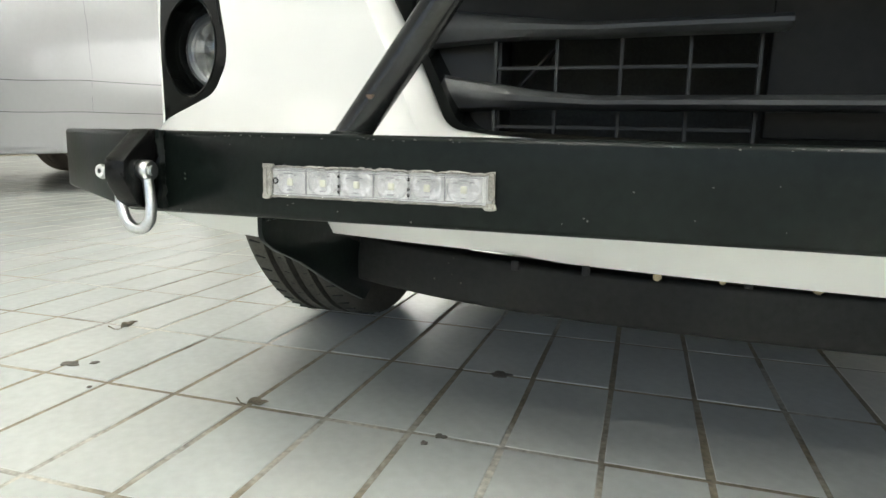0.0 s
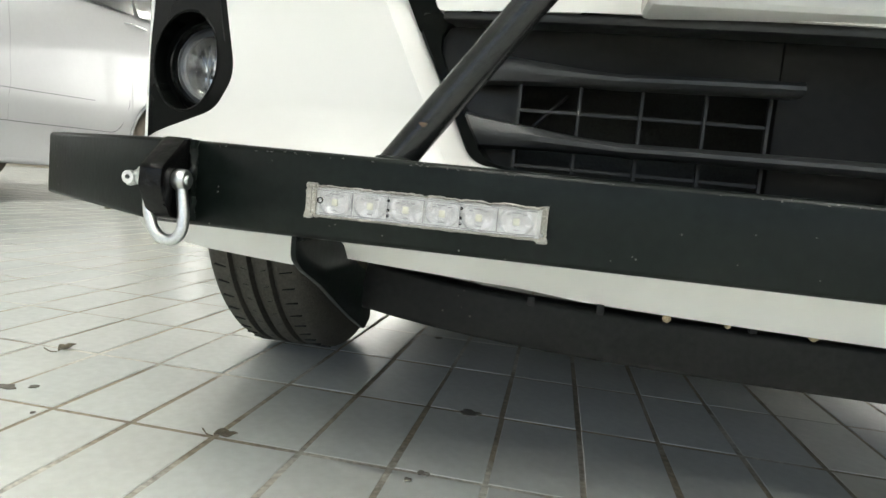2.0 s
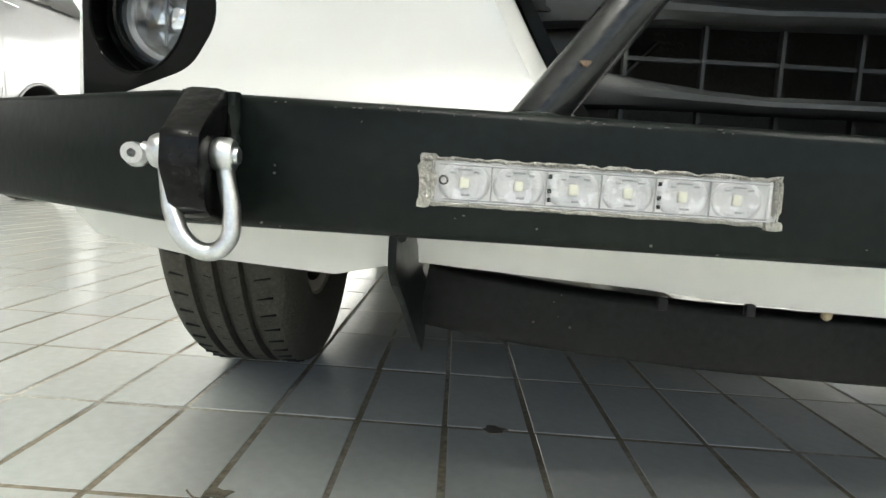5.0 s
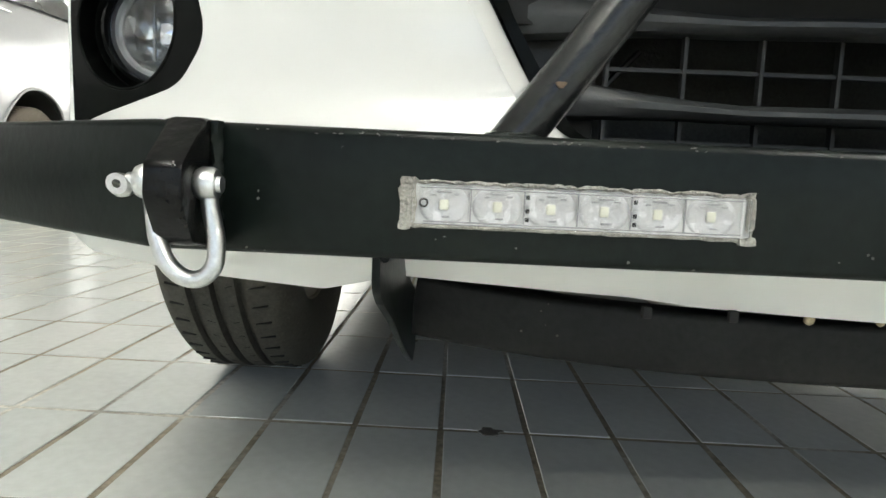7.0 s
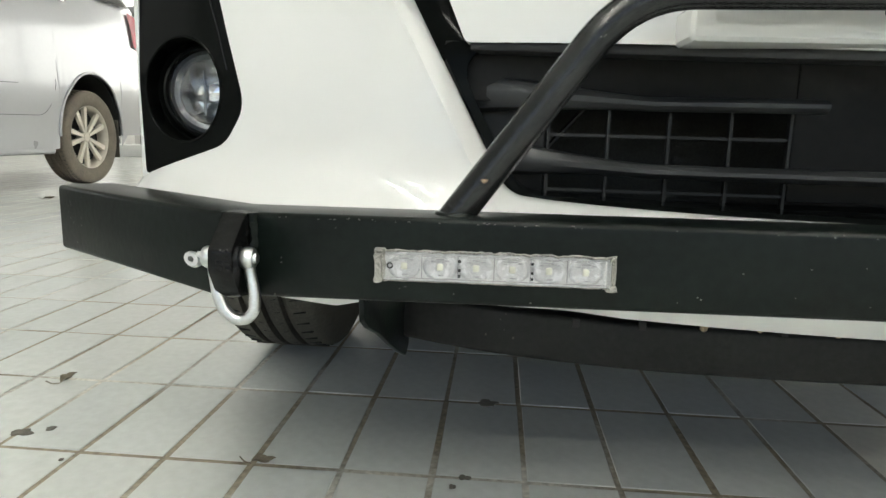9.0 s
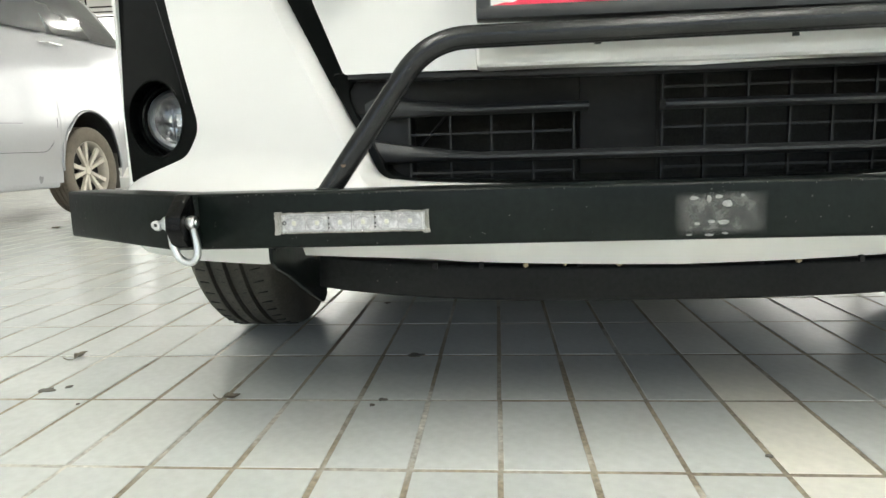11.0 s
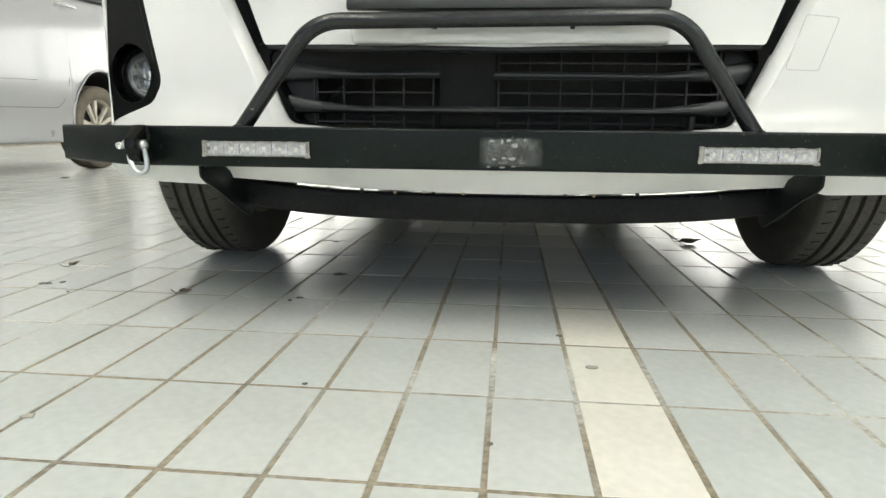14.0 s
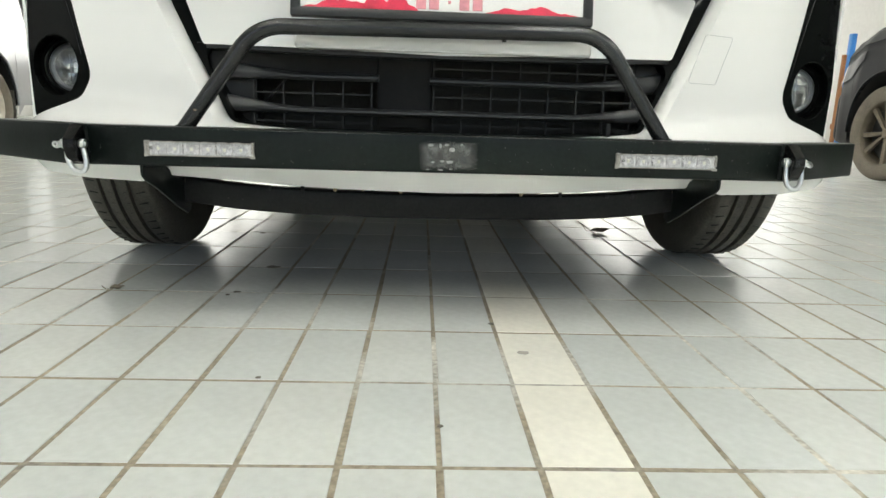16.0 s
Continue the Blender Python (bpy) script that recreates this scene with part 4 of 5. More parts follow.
loop = [(-0.3685 + 0.0022 * math.cos(a) * (1 + 0.4 * math.sin(3 * a)), 0.351 + 0.0019 * math.sin(a) * (1 + 0.3 * math.cos(2 * a))) for a in [2 * math.pi * k / 14 for k in range(14)]]
bm = plate_prism(loop, 1, 0.0115, 0.014)
part("rust_spot", bm, RUST, bar, "rusty chip on the hoop")
# pale paint chips along the bar's upper front edge and scattered over its face
random.seed(21)
bm = bmesh.new()


def chip(bm, x, z, w, h):
    loop = [(x + w * math.cos(a) * random.uniform(0.6, 1.1), z + h * math.sin(a) * random.uniform(0.6, 1.1)) for a in [2 * math.pi * k / 7 for k in range(7)]]
    low, top = [[bm.verts.new((p, y, q)) for p, q in loop] for y in (0.0001, -0.0004)]
    bm.faces.new(top)
    for k in range(7):
        bm.faces.new([low[k], low[(k + 1) % 7], top[(k + 1) % 7], top[k]])


for k in range(85):
    chip(bm, random.uniform(-0.545, 0.55), 0.3236 + random.uniform(-0.0012, 0.0006), random.uniform(0.0003, 0.0013), random.uniform(0.0002, 0.0004))
for k in range(48):
    x, z = random.uniform(-0.53, 0.54), random.triangular(0.270, 0.323, 0.276)
    if abs(abs(x) - 0.359) > 0.086 or not 0.281 < z < 0.305:
        chip(bm, x, z, random.uniform(0.0003, 0.0009), random.uniform(0.0003, 0.0008))
tagged(part("paint_chips", bm, CHIPS, bar, "small pale chips in the black paint"), kind="stuff")
# towing-eye cover in the right corner of the bumper
loop = [(0.460, 0.505), (0.520, 0.504), (0.487, 0.421), (0.428, 0.421)]
bm = bmesh.new()
ring = round_loop(loop, 0.006, 4)
path = []
for a, b in zip(ring, ring[1:] + ring[:1]):
    path += [a + (b - a) * k / 4 for k in range(4)]
sweep(bm, [Vector((p.x, front(inward(p.x), p.y) - 0.0003, p.y)) for p in path + path[:1]], circle(0.00035, 5), up=Vector((0, -1, 0)), caps=False)
part("tow_cover_gap", bm, STEEL, car, "thin gap round a towing-eye cover")


# ---- wheels ----
def wheel(m, parent, tyre_mat, rim_mat, radius=0.310, width=0.164, spokes=10, group=""):
    """A wheel with a grooved tyre; its axis is the local x axis and its outer face looks along +x."""
    ob = thing("wheel", "", "")
    ob.parent = parent
    ob.matrix_basis = m
    turn = pose(0, 0, 0, 0, 90, 0)
    w, r = width / 2, radius
    half = [(0.200, -0.80), (0.212, -0.92), (0.235, -1.0), (0.259, -1.0), (0.278, -0.955), (0.2895, -0.88), (0.2950, -0.80)]
    prof = [(a * r / 0.3, b * w) for a, b in half]
    deep, groove = 0.0105, 0.0046
    centres = [-0.33, 0.04, 0.40]
    pts = [(r - 0.0035, -0.72 * w)]
    for c in centres:
        pts += [(r - 0.0015 * abs(c) * 2, (c * w) - groove - 0.001), (r - deep, (c * w) - groove + 0.001), (r - deep, (c * w) + groove - 0.001), (r - 0.0015 * abs(c) * 2, (c * w) + groove + 0.001)]
    pts += [(r - 0.0035, 0.72 * w)]
    prof += pts + [(a * r / 0.3, -b * w) for a, b in reversed(half)]
    bm = bmesh.new()
    lathe(bm, prof, turn, 96)
    part("tyre", bm, tyre_mat, ob, smooth=40)
    # sipes across the shoulders
    bm = bmesh.new()
    n = 64
    for k in range(n):
        a = 2 * math.pi * k / n
        for lo, hi, skew in ((-0.74, -0.42, 0.02), (0.50, 0.78, -0.02), (-0.24, -0.10, 0.03), (0.12, 0.28, -0.03)):
            c = Matrix.Rotation(a, 4, "X")
            box_m = c @ Matrix.Translation(((lo + hi) / 2 * w, 0, r - 0.0022))
            got = bmesh.ops.create_cube(bm, size=1, matrix=box_m @ Matrix.Rotation(skew * 10, 4, "Z") @ Matrix.Diagonal(((hi - lo) * w * 0.75, 0.0011, 0.0035, 1)))
    tagged(part("tread_cut", bm, DEEP, ob, smooth=None), kind="stuff")
    rr = 0.205 * r / 0.3
    bm = bmesh.new()
    lathe(bm, [(rr, 0.80 * w), (rr - 0.004, 0.82 * w), (rr - 0.010, 0.74 * w), (rr - 0.016, 0.3 * w), (rr - 0.02, -0.5 * w), (rr - 0.008, -0.78 * w), (rr, -0.80 * w)], turn, 64)
    rim = part("rim", bm, rim_mat, ob)
    bm = bmesh.new()
    for k in range(spokes):
        a = 2 * math.pi * (k + 0.12 * (-1) ** k) / spokes
        c = Matrix.Rotation(a, 4, "X")
        sec = [(-0.0155, 0.0), (0.0155, 0.0), (0.012, 0.018), (-0.012, 0.018)]
        inner = [bm.verts.new(c @ Vector((0.30 * w + z, y * 0.8, 0.035))) for y, z in sec]
        outer = [bm.verts.new(c @ Vector((0.42 * w + z, y * 1.35, rr - 0.008))) for y, z in sec]
        for i in range(4):
            bm.faces.new([inner[i], inner[(i + 1) % 4], outer[(i + 1) % 4], outer[i]])
        bm.faces.new(inner)
        bm.faces.new(list(reversed(outer)))
    part("spokes", bm, rim_mat, rim)
    bm = bmesh.new()
    lathe(bm, [(0.0001, 0.56 * w), (0.028, 0.55 * w), (0.034, 0.48 * w), (0.045, 0.40 * w), (0.048, 0.2 * w), (0.048, -0.3 * w), (0.0001, -0.3 * w)], turn, 32)
    part("hub", bm, rim_mat, rim)
    bm = bmesh.new()
    lathe(bm, [(0.0001, 0.0), (rr - 0.03, 0.0), (rr - 0.03, -0.02), (0.0001, -0.02)], turn, 40)
    part("brake_disc", bm, DEEP, ob)
    bm = bmesh.new()
    lathe(bm, [(rr - 0.030, -0.55 * w), (rr - 0.026, -0.70 * w), (rr - 0.006, -0.76 * w), (rr - 0.004, -0.70 * w), (rr - 0.022, -0.5 * w)], turn, 48)
    part("inner_flange", bm, DARKALLOY, ob, "dull grey inner rim edge")
    return ob


# ---- car bodies ----
WB = 2.655           # wheelbase
AXLE = 0.66          # front axle behind the nose of the body


def lerp_table(table, s):
    for (a, *va), (b, *vb) in zip(table, table[1:]):
        if s <= b:
            t = 0 if b == a else max(0, (s - a) / (b - a))
            t = t * t * (3 - 2 * t) * 0.4 + t * 0.6
            return [x + (y - x) * t for x, y in zip(va, vb)]
    return list(table[-1][1:])


# distance from the nose; half width; belt height; roof height; half width of the roof
SHAPE = [(0.0, 0.66, 0.62, 0.72, 0.60), (0.12, 0.735, 0.70, 0.80, 0.64), (0.35, 0.785, 0.76, 0.88, 0.66), (0.85, 0.80, 0.86, 0.97, 0.66), (1.05, 0.80, 0.93, 1.08, 0.64),
         (1.55, 0.805, 0.98, 1.48, 0.61), (2.0, 0.805, 1.07, 1.62, 0.61), (2.7, 0.805, 1.13, 1.65, 0.61), (3.4, 0.80, 1.17, 1.62, 0.60), (3.80, 0.785, 1.185, 1.56, 0.58), (4.02, 0.745, 1.17, 1.45, 0.55), (4.10, 0.69, 1.12, 1.32, 0.52)]
ARCH, RISE = 0.350, 0.400
LOW = 0.235           # lower edge of the body's sides


def body_point(s, v, out=0.0):
    """The side of the body: s from the nose, v 0 at the sill, 0.6 at the belt, 1 at the roof's middle."""
    w, zb, zr, wr = lerp_table(SHAPE, s)
    low = LOW + 0.08 * min(1, max(0, (s - AXLE - WB - ARCH) / 0.08))
    for ax in (AXLE, AXLE + WB):
        d = abs(s - ax)
        if d < ARCH:
            low = max(low, 0.31 + RISE * math.sqrt(1 - (d / ARCH) ** 2))
    if v <= 0.6:
        t = v / 0.6
        z = low + (zb - low) * t
        h = (z - 0.2) / (zb - 0.2)
        x = w * (0.955 + 0.045 * math.sin(math.pi * min(1, 0.12 + h * 0.8)) ** 0.6) - 0.012 * max(0, h - 0.75) * 4
        x += 0.008 * math.exp(-((z - 0.62) / 0.05) ** 2)
    elif v <= 0.88:
        t = (v - 0.6) / 0.28
        z = zb + (zr - 0.05 - zb) * t
        x = w * 0.985 + (wr - w * 0.985) * t ** 1.25
    else:
        t = (v - 0.88) / 0.12
        z = zr - 0.05 + 0.05 * math.sin(t * math.pi / 2)
        x = wr * (1 - t ** 1.4)
    return Vector((x + out, s, z))


def stations():
    out = set(np.round(np.linspace(0, 4.10, 70), 4))
    for ax in (AXLE, AXLE + WB):
        for k in range(41):
            out.add(round(ax + ARCH * math.cos(math.pi * k / 40), 4))
        out.add(round(ax - ARCH - 0.001, 4)), out.add(round(ax + ARCH + 0.001, 4))
    return sorted(out)


def patch(s0, s1, v0, v1, out, n=16, m=8, lean=0.0):
    """A pane that lies on the body between two stations and two heights."""
    return [[body_point(s0 + (s1 - s0) * i / n + lean * j / m, v0 + (v1 - v0) * j / m) + Vector((out, 0, out * 0.3)) for j in range(m + 1)] for i in range(n + 1)]


def flip(grid, s):
    return [[Vector((s * p.x, p.y, p.z)) for p in row] for row in grid]


def car_body(parent, paint, first=0.0, handles=True, lamps=True):
    """Body shell with doors, windows, sills and lamps; the nose looks along -y."""
    ss = [s for s in stations() if s >= first]
    vs = [0, 0.08, 0.16, 0.24, 0.32, 0.40, 0.48, 0.54, 0.6, 0.66, 0.74, 0.82, 0.88, 0.91, 0.94, 0.97, 1.0]
    for s in (-1, 1):
        side = part("body_side", sheet(flip([[body_point(a, v) for v in vs] for a in ss], s)), paint, parent, smooth=40)
        for a, b, lean in ((1.30, 1.98, 0.42), (2.06, 2.96, 0.03), (3.02, 3.84, -0.16)):
            lo = 0.615
            part("side_window", sheet(flip(patch(a, b, lo, 0.865, 0.004, lean=lean), s)), TINTED, side, "dark tinted window", smooth=None)
        bm = bmesh.new()
        # door gaps; the line at 0.245 is moulding shade drawn as a dark strip
        for path in ([(x, 0.13) for x in np.linspace(1.02, 2.78, 30)], [(x, 0.245) for x in np.linspace(1.08, 2.62, 26)], [(2.78 + 0.16 * math.sin(math.pi / 2 * k / 12), 0.13 + 0.14 * (1 - math.cos(math.pi / 2 * k / 12))) for k in range(13)],
                     [(2.02, 0.13 + 0.47 * k / 12) for k in range(13)], [(1.02, 0.13 + 0.47 * k / 12) for k in range(13)]):
            pts = [body_point(a, v) for a, v in path]
            wide = 0.0010 if path[0][0] == path[-1][0] else 0.0026
            sweep(bm, [Vector((s * (p.x + 0.0005), p.y, p.z)) for p in pts], rounded(wide, wide * 0.46, wide * 0.15, 1), up=Vector((1, 0, 0)))
        part("gaps_and_shade_line", bm, DEEP, side, smooth=None)
        bm = bmesh.new()
        pts = [body_point(x, 0.02) for x in np.linspace(AXLE + ARCH + 0.03, AXLE + WB - ARCH - 0.03, 24)]
        sweep(bm, [Vector((s * (p.x - 0.06), p.y, 0.226)) for p in pts], rounded(0.10, 0.045, 0.015, 3))
        part("sill", bm, paint, side, "painted sill under the doors")
        for ax in (AXLE, AXLE + WB):
            bm = bmesh.new()
            arc = [Vector((s * (body_point(ax + ARCH * 0.99 * math.cos(t), 0).x + 0.002), ax + ARCH * math.cos(t), 0.31 + RISE * math.sin(t))) for t in [math.pi * (0.0 + 1.0 * k / 28) for k in range(29)]]
            sweep(bm, arc, circle(0.009, 8), up=Vector((1, 0, 0)))
            part("arch_lip", bm, paint, side)
            bm = bmesh.new()
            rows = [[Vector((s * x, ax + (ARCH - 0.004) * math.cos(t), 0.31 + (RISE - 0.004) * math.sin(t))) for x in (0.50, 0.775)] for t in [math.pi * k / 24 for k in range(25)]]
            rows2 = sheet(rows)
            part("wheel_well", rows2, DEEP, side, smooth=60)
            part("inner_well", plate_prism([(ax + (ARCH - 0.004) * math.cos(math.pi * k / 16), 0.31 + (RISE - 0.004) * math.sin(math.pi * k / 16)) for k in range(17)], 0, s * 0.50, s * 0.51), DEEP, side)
        part("mud_flap", block((s * 0.70 - 0.07, AXLE + WB + ARCH - 0.03, 0.16), (s * 0.70 + 0.07, AXLE + WB + ARCH - 0.02, 0.42), 0.003), RUBBER, side)
        if handles:
            for a in (1.95, 3.00):
                p = body_point(a, 0.565)
                bm = bmesh.new()
                sweep(bm, fillet([(s * (p.x - 0.005), a - 0.09, p.z), (s * (p.x + 0.03), a - 0.07, p.z), (s * (p.x + 0.03), a + 0.07, p.z), (s * (p.x - 0.005), a + 0.09, p.z)], 0.02, 4), rounded(0.024, 0.012, 0.004, 2))
                part("door_handle", bm, CHROME, side, "chromed door handle")
        if lamps:
            grid = [[body_point(3.84 + 0.05 * (1 - j / 8) + 0.17 * i / 8, 0.44 + 0.16 * j / 8) + Vector((0.014, 0.004, 0)) for j in range(9)] for i in range(9)]
            part("tail_lamp", sheet(flip(grid, s)), RED, side, "red tail lamp")
    # ends and underside
    top = [body_point(4.10, v) for v in vs]
    bm = sheet([[Vector((k / 6 * p.x * 1.0, 4.10 + 0.03 * (1 - abs(k) / 6), p.z)) for p in top] for k in range(-6, 7)])
    part("tailgate", bm, paint, parent)
    part("rear_window", sheet([[Vector((x, 4.142, z)) for z in (1.0, 1.1, 1.2)] for x in np.linspace(-0.45, 0.45, 7)]), TINTED, parent)
    bm = block((-0.70, 3.98, 0.32), (0.70, 4.18, 0.62), 0.05, 3)
    part("rear_bumper", bm, paint, parent)
    grid = [[body_point(1.08 + (0.46 * j / 8), 0.90) for j in range(9)]]
    bm = sheet([[Vector((p.x * k / 8, p.y - 0.02, p.z + 0.012 + 0.03 * (1 - (k / 8) ** 2))) for p in grid[0]] for k in range(-8, 9)])
    part("windscreen", bm, TINTED, parent)
    low = max(first, 0.55)
    # underbody widened to shut off light leaking beside the wheels onto the floor
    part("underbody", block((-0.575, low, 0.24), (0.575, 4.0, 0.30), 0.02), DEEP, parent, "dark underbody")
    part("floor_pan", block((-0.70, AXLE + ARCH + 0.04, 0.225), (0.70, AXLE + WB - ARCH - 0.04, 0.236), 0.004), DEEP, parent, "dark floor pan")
    part("axle", block((-0.60, AXLE + WB - 0.04, 0.26), (0.60, AXLE + WB + 0.04, 0.33), 0.02), DEEP, parent)
    part("exhaust", block((0.18, 1.0, 0.19), (0.25, 3.6, 0.25), 0.03, 3), SKIDPAINT, parent)


NOSE = 0.06          # the body's nose stands this far behind the bar's face
shell = new("shell")
shell.parent = car
shell.matrix_basis = Matrix.Translation((0, NOSE, 0))
car_body(shell, WHITE, first=0.36, lamps=True)
WHEEL_Y = NOSE + AXLE
for x, y in ((-0.690, WHEEL_Y), (0.730, WHEEL_Y), (-0.70, WHEEL_Y + WB), (0.70, WHEEL_Y + WB)):
    wheel(Matrix.Translation((x, y, 0.310)) @ pose(0, 0, 0, 0, 0, 0 if x > 0 else 180), car, RUBBER, DARKALLOY)
# front shell above the bumper: bonnet nose
bm = sheet([[Vector((x, 0.10 + 0.2 * (abs(x) / 0.75) ** 2 + d, z)) for d, z in ((0.0, 0.745), (0.02, 0.80), (0.10, 0.86), (0.30, 0.90))] for x in np.linspace(-0.78, 0.78, 25)])
part("bonnet_nose", bm, WHITE, car)
# small tan clips along the lower lip
for x, size in ((-0.180, 0.55), (-0.132, 0.4), (-0.066, 0.65), (0.147, 0.6)):
    bm = bmesh.new()
    lathe(bm, [(0.0001, -0.006 * size), (0.005 * size, -0.005 * size), (0.0065 * size, 0), (0.004 * size, 0.006 * size), (0.0001, 0.007 * size)], Matrix.Translation((x, 0.128, 0.2215)) @ pose(0, 0, 0, 30, 20, 0), 10)
    part("clip", bm, RUSTYNUT, car, "tan plastic clip")

# ---- the other cars ----
VAN = Matrix.Translation((-3.725, 3.71 - AXLE - WB, 0))
van = thing("car", "silver MPV with dusty alloy wheels parked beside", "car", VAN, "parked cars")
car_body(van, SILVER)
part("front_bumper", block((-0.67, -0.05, 0.22), (0.67, 0.25, 0.60), 0.08, 4), SILVER, van)
part("nose_panel", block((-0.62, -0.01, 0.55), (0.62, 0.10, 0.715), 0.04, 3), SILVER, van)
for x, y in ((0.70, AXLE), (-0.70, AXLE), (0.70, AXLE + WB), (-0.70, AXLE + WB)):
    wheel(Matrix.Translation((x, y, 0.302)) @ pose(0, 0, 0, 0, 0, 0 if x > 0 else 180), van, DUSTRUBBER, ALLOY, radius=0.302)
SHAPE[:5] = [(0.0, 0.66, 0.70, 0.86, 0.60), (0.12, 0.735, 0.80, 0.98, 0.64), (0.35, 0.785, 0.87, 1.06, 0.66), (0.85, 0.80, 0.93, 1.12, 0.66), (1.05, 0.80, 0.97, 1.18, 0.64)]
AXLE = 0.63          # the black car stands nose to the back of the workshop
DARK = Matrix.Translation((3.825, 3.13 + AXLE, 0)) @ pose(0, 0, 0, 0, 0, 180)
dark = thing("car", "black car with dusty bronze wheels parked beside", "car", DARK, "parked cars")
car_body(dark, DARKPAINT, lamps=False)
part("front_bumper", block((-0.67, -0.05, 0.22), (0.67, 0.25, 0.60), 0.08, 4), DARKPAINT, dark)
part("nose_panel", block((-0.62, -0.01, 0.55), (0.62, 0.10, 0.85), 0.04, 3), DARKPAINT, dark)
for s in (-1, 1):
    part("headlamp", sheet(flip([[body_point(0.06 + 0.30 * i / 8, 0.44 + 0.13 * j / 6) + Vector((0.006, -0.006, 0)) for j in range(7)] for i in range(9)], s)), GLOSSBLACK, dark, "dark glassy headlamp")
for x, y in ((0.70, AXLE), (-0.70, AXLE), (0.70, AXLE + WB), (-0.70, AXLE + WB)):
    wheel(Matrix.Translation((x, y, 0.310)) @ pose(0, 0, 0, 0, 0, 0 if x > 0 else 180), dark, DUSTRUBBER, DARKALLOY, spokes=8)
post = thing("machine_post", "blue painted steel post standing behind the black car", "post")
part("column", block((4.708, 6.0, 0), (4.765, 6.06, 1.32), 0.008), BLUE, post)
part("foot", block((4.56, 5.9, 0), (4.86, 6.2, 0.02), 0.004), STEEL, post)
board = thing("board", "orange-brown board leaning beside the blue post", "board")
part("panel", block((4.655, 6.02, 0.02), (4.695, 6.05, 1.10), 0.004), BROWN, board)
part("batten", block((4.655, 6.052, 0.30), (4.695, 6.07, 0.36), 0.003), BROWN, board)

# things along the back, seen between the silver car and the bumper
bench = thing("cabinet", "pale grey steel cabinet against the back of the workshop", "cabinet")
part("body", block((-5.5, 8.3, 0.75), (-4.0, 8.7, 1.70), 0.01), WALL, bench)
part("top", block((-5.55, 8.25, 1.86), (-3.95, 8.75, 1.95), 0.01), STEEL, bench)
for x in (-5.45, -4.05):
    part("leg", block((x - 0.04, 8.32, 0.0), (x + 0.04, 8.68, 1.86), 0.006), WALL, bench)
machine = thing("machine", "grey-green workshop machine on a low plinth", "machine")
part("casing", block((-4.86, 7.8, 0.14), (-4.50, 8.2, 0.56), 0.03, 3), MACHINE, machine)
part("motor", block((-4.84, 7.78, 0.58), (-4.60, 8.1, 0.72), 0.03, 3), DEEP, machine)
part("plinth", block((-5.4, 7.6, 0.0), (-4.2, 8.24, 0.14), 0.01), WALL, machine)
cable = thing("cable_rack", "thin dark rods with a red tag across the back", "cable rack")
for z in (2.27, 2.335, 2.40):
    part("rod", block((-5.6, 8.0, z - 0.008), (-4.2, 8.015, z + 0.008)), DEEP, cable)
part("upright", block((-4.58, 8.016, 2.14), (-4.56, 8.03, HIGH)), DEEP, cable)
part("tag", block((-4.80, 7.98, 2.33), (-4.72, 7.998, 2.46), 0.003), RED, cable)
part("hanger", block((-5.5, 8.016, 2.2), (-5.48, 8.03, HIGH)), DEEP, cable)

# ---- small things on the floor ----
random.seed(11)


def leaf(x, y, size, turn):
    """A curled leaf with a stalk."""
    rows, n = [], 12
    for k in range(n + 1):
        t = k / n
        w = size * 0.24 * math.sin(math.pi * t ** 0.8) * (1 + 0.25 * noise.noise(Vector((x * 9, t * 6, 2)))) + 0.0004
        bend = 0.14 * size * math.sin(t * 3.2 + x * 7)
        lift = 0.0015 + size * 0.5 * max(0, t - 0.45) ** 2 + 0.05 * size * math.sin(t * 9)
        rows.append([Vector((size * (t - 0.5), bend + w * b, max(0.001, lift) + (abs(b) ** 1.5) * w * 0.9)) for b in (-1, -0.6, -0.2, 0.2, 0.6, 1)])
    bm = sheet(rows)
    sweep(bm, fillet([(-size * 0.5, 0, 0.0015), (-size * 0.75, size * 0.1, 0.002), (-size * 0.95, size * 0.3, size * 0.25)], 0.01, 4), circle(0.0009, 5))
    ob = part("dry_leaf", bm, LEAF)
    ob.matrix_world = pose(x, y, 0.0, 0, 0, turn)
    return tagged(ob, "small curled dry brown leaf on the tiles", "leaf")


def spot(x, y, size, seedv, label="dark dried dirt spot on the tiles", mat=None):
    loop = []
    for k in range(22):
        a = 2 * math.pi * k / 22
        r = size * (0.75 + 0.5 * noise.noise(Vector((math.cos(a) * 1.5, math.sin(a) * 1.5, seedv))))
        loop.append((x + r * math.cos(a), y + r * 0.8 * math.sin(a)))
    ob = part("dirt_spot", plate_prism(loop, 2, 0.0002, 0.0014), mat or STAIN)
    return tagged(ob, label, "dirt")


leaf(-0.612, 0.252, 0.028, 20)
leaf(-0.983, 0.459, 0.032, 70)
leaf(0.567, 0.981, 0.06, -20)
leaf(-2.6, 2.75, 0.05, 50)
spot(-0.351, 0.451, 0.018, 2.0)
spot(-0.935, 0.290, 0.016, 4.0)
spot(-0.905, 0.305, 0.008, 6.0)
spot(-0.391, 0.223, 0.006, 8.0)
spot(-0.379, 0.243, 0.008, 9.0)
spot(-0.843, 0.232, 0.004, 10.0)
spot(-0.463, 0.862, 0.010, 12.0)
spot(-0.243, -0.171, 0.005, 13.0)
spot(0.104, 0.066, 0.006, 14.0)
spot(-0.003, -0.307, 0.004, 15.0)
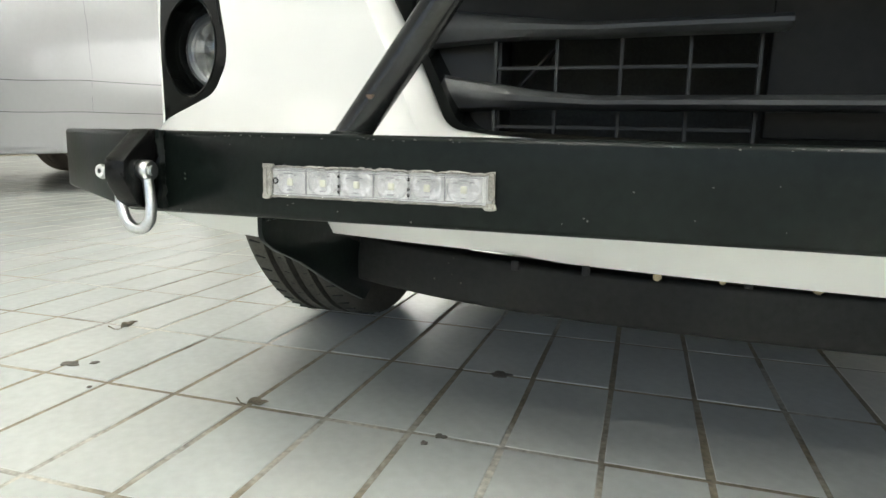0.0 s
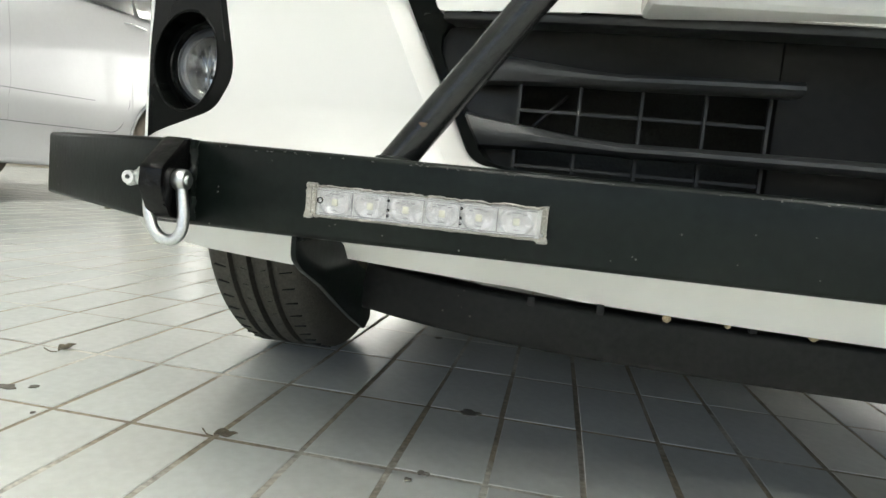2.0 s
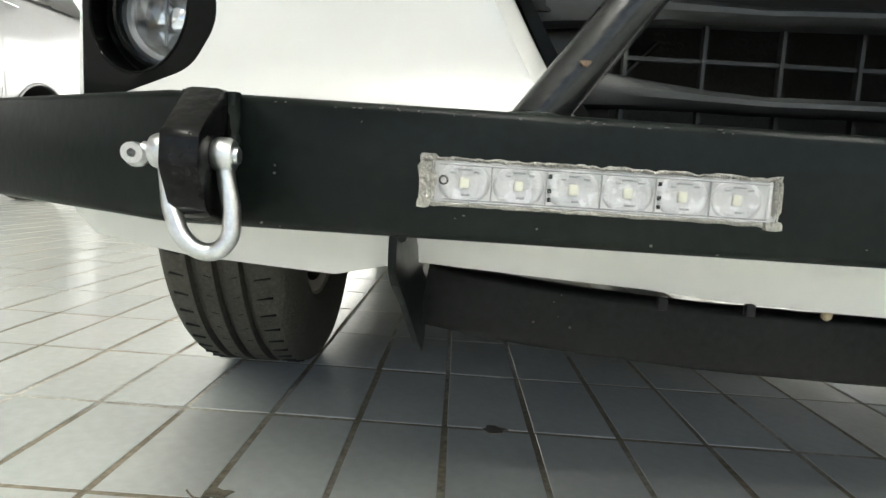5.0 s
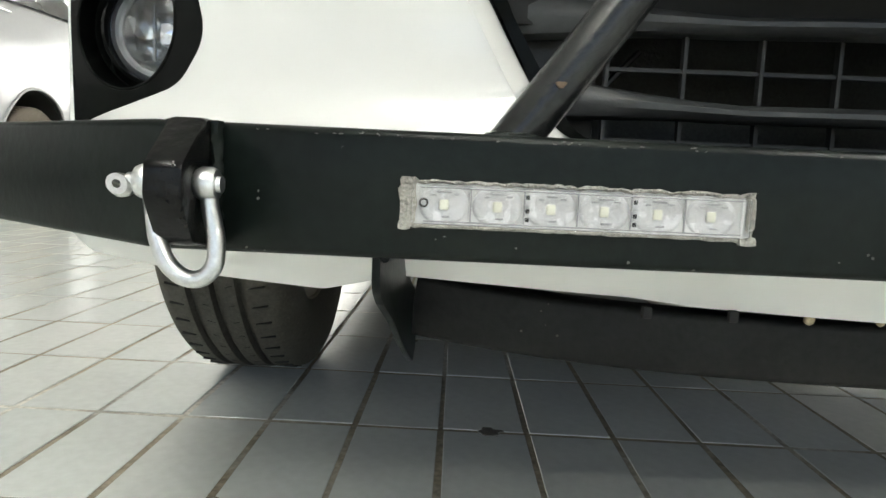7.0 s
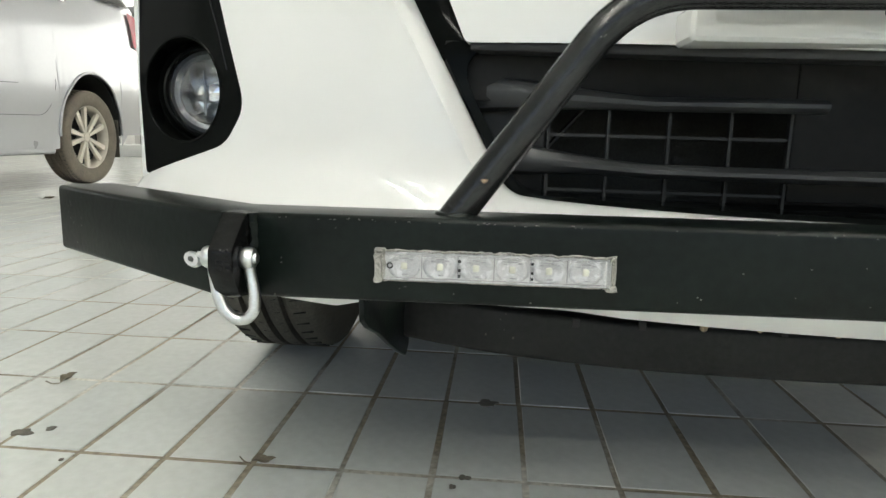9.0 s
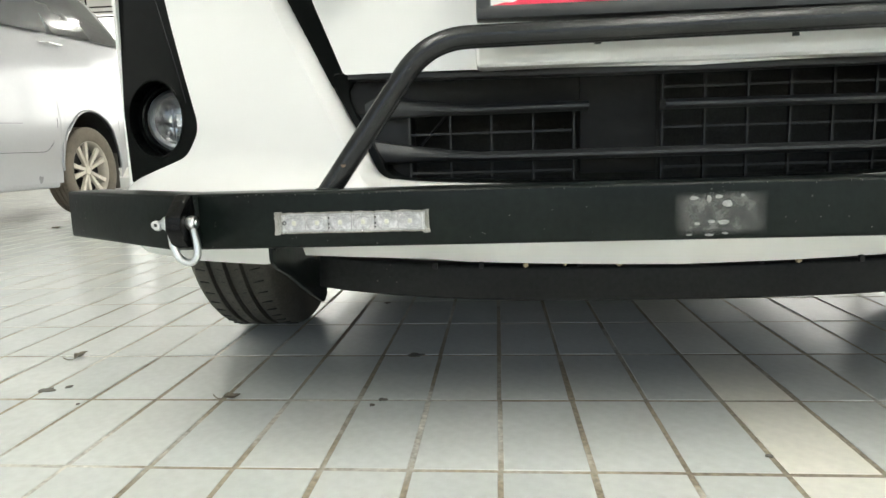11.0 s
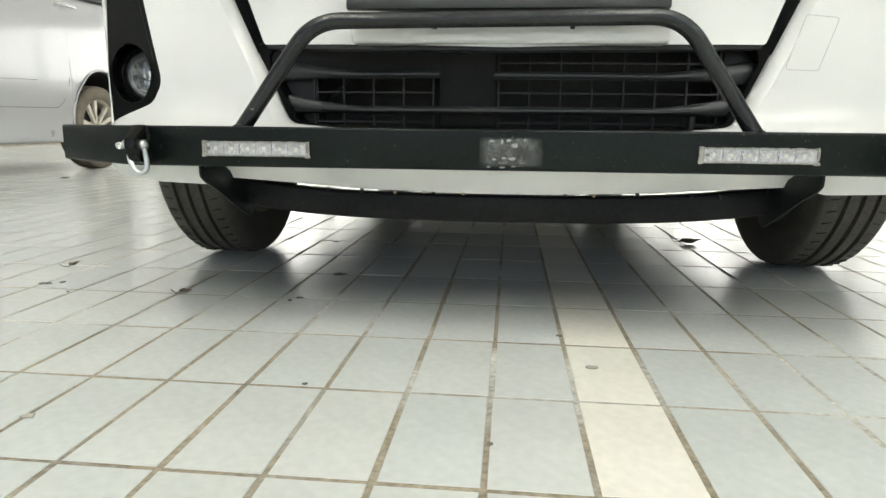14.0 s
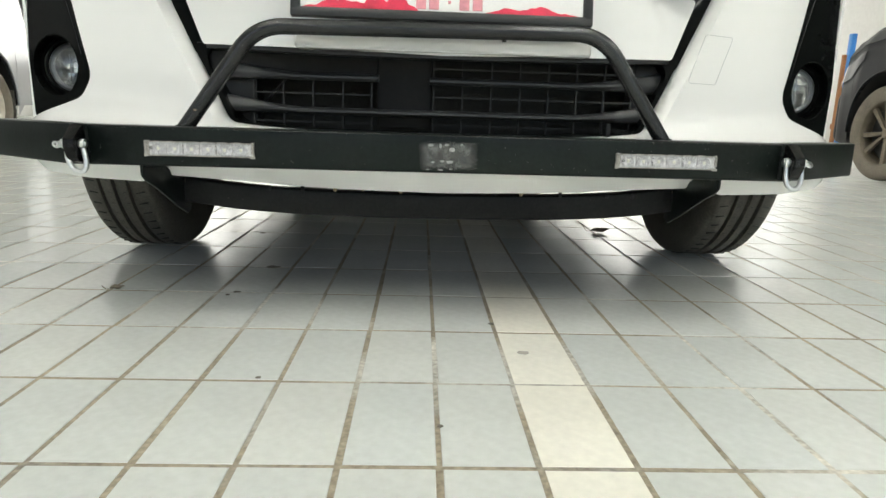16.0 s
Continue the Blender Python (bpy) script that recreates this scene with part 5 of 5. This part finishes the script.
spot(0.136, -0.070, 0.011, 16.0, "faint grey stain on the cream tile", STAINPALE)
spot(-0.526, -0.296, 0.010, 17.0, "faint grey stain on the tiles", STAINPALE)

# ---- tiled floor ----
PX, PY, GAP, TURN = 0.1050, 0.2104, 0.0070, -1.17
OX, OY = 0.1056, 0.0240
grid_m = Matrix.Translation((OX, OY, 0)) @ pose(0, 0, 0, 0, 0, TURN)
bm = bmesh.new()
bmesh.ops.create_grid(bm, x_segments=2, y_segments=2, size=60)
for v in bm.verts:
    v.co.z = -0.0011
ground = structure("floor", bm, GROUT, "dirty brown grout bed of the tiled workshop floor", "floor")


def tile_mesh(w, h, drop, b=0.0006):
    top = [(-w + b, -h + b, 0), (w - b, -h + b, 0), (w - b, h - b, 0), (-w + b, h - b, 0)]
    low = [(-w, -h, -b), (w, -h, -b), (w, h, -b), (-w, h, -b)]
    foot = [(-w, -h, -drop), (w, -h, -drop), (w, h, -drop), (-w, h, -drop)]
    verts = top + low + foot
    faces = [(0, 1, 2, 3)] + [(i, 4 + i, 4 + (i + 1) % 4, (i + 1) % 4)[::1] for i in range(4)] + [(4 + i, 8 + i, 8 + (i + 1) % 4, 4 + (i + 1) % 4) for i in range(4)]
    return verts, faces


tw, th = (PX - GAP) / 2, (PY - GAP) / 2
verts, faces = tile_mesh(tw, th, 0.006)
meshes = []
for name, mat in (("tile", TILE), ("tile", CREAM)):
    me = bpy.data.meshes.new(name)
    me.from_pydata(verts, [], faces)
    me.materials.append(mat)
    meshes.append(me)
near, rest_v, rest_f, cream_v, cream_f = 0, [], [], [], []
base = np.array(verts)
for i in range(-70, 60):
    for j in range(-24, 40):
        x, y = (i + 0.5) * PX, (j + 0.5) * PY
        random.seed(i * 1000 + j)
        dz, tx, ty = random.uniform(-0.0008, 0.0), random.uniform(-0.004, 0.004), random.uniform(-0.003, 0.003)
        dx, dy, rz = random.uniform(-0.0008, 0.0008), random.uniform(-0.0008, 0.0008), random.uniform(-0.3, 0.3)
        m = grid_m @ Matrix.Translation((x + dx, y + dy, dz)) @ pose(0, 0, 0, math.degrees(tx) * 0.5, math.degrees(ty) * 0.5, rz)
        if -9 <= i < 6 and -5 <= j < 5 and near < 300:
            ob = new("tile", meshes[1] if i == 0 else meshes[0])
            ob.parent = ground
            ob.matrix_basis = m
            near += 1
            continue
        co = base @ np.array(m.to_3x3()).T + np.array(m.translation)
        vv, ff = (cream_v, cream_f) if i == 0 else (rest_v, rest_f)
        k = len(vv) * 12
        vv.append(co)
        ff += [[a + k for a in f] for f in faces]
for name, vv, ff, mat in (("tiles", rest_v, rest_f, TILE), ("tiles", cream_v, cream_f, CREAM)):
    me = bpy.data.meshes.new(name)
    me.from_pydata(np.concatenate(vv).tolist(), [], ff)
    me.materials.append(mat)
    ob = new(name, me)
    ob.parent = ground
    tagged(ob, kind="stuff")
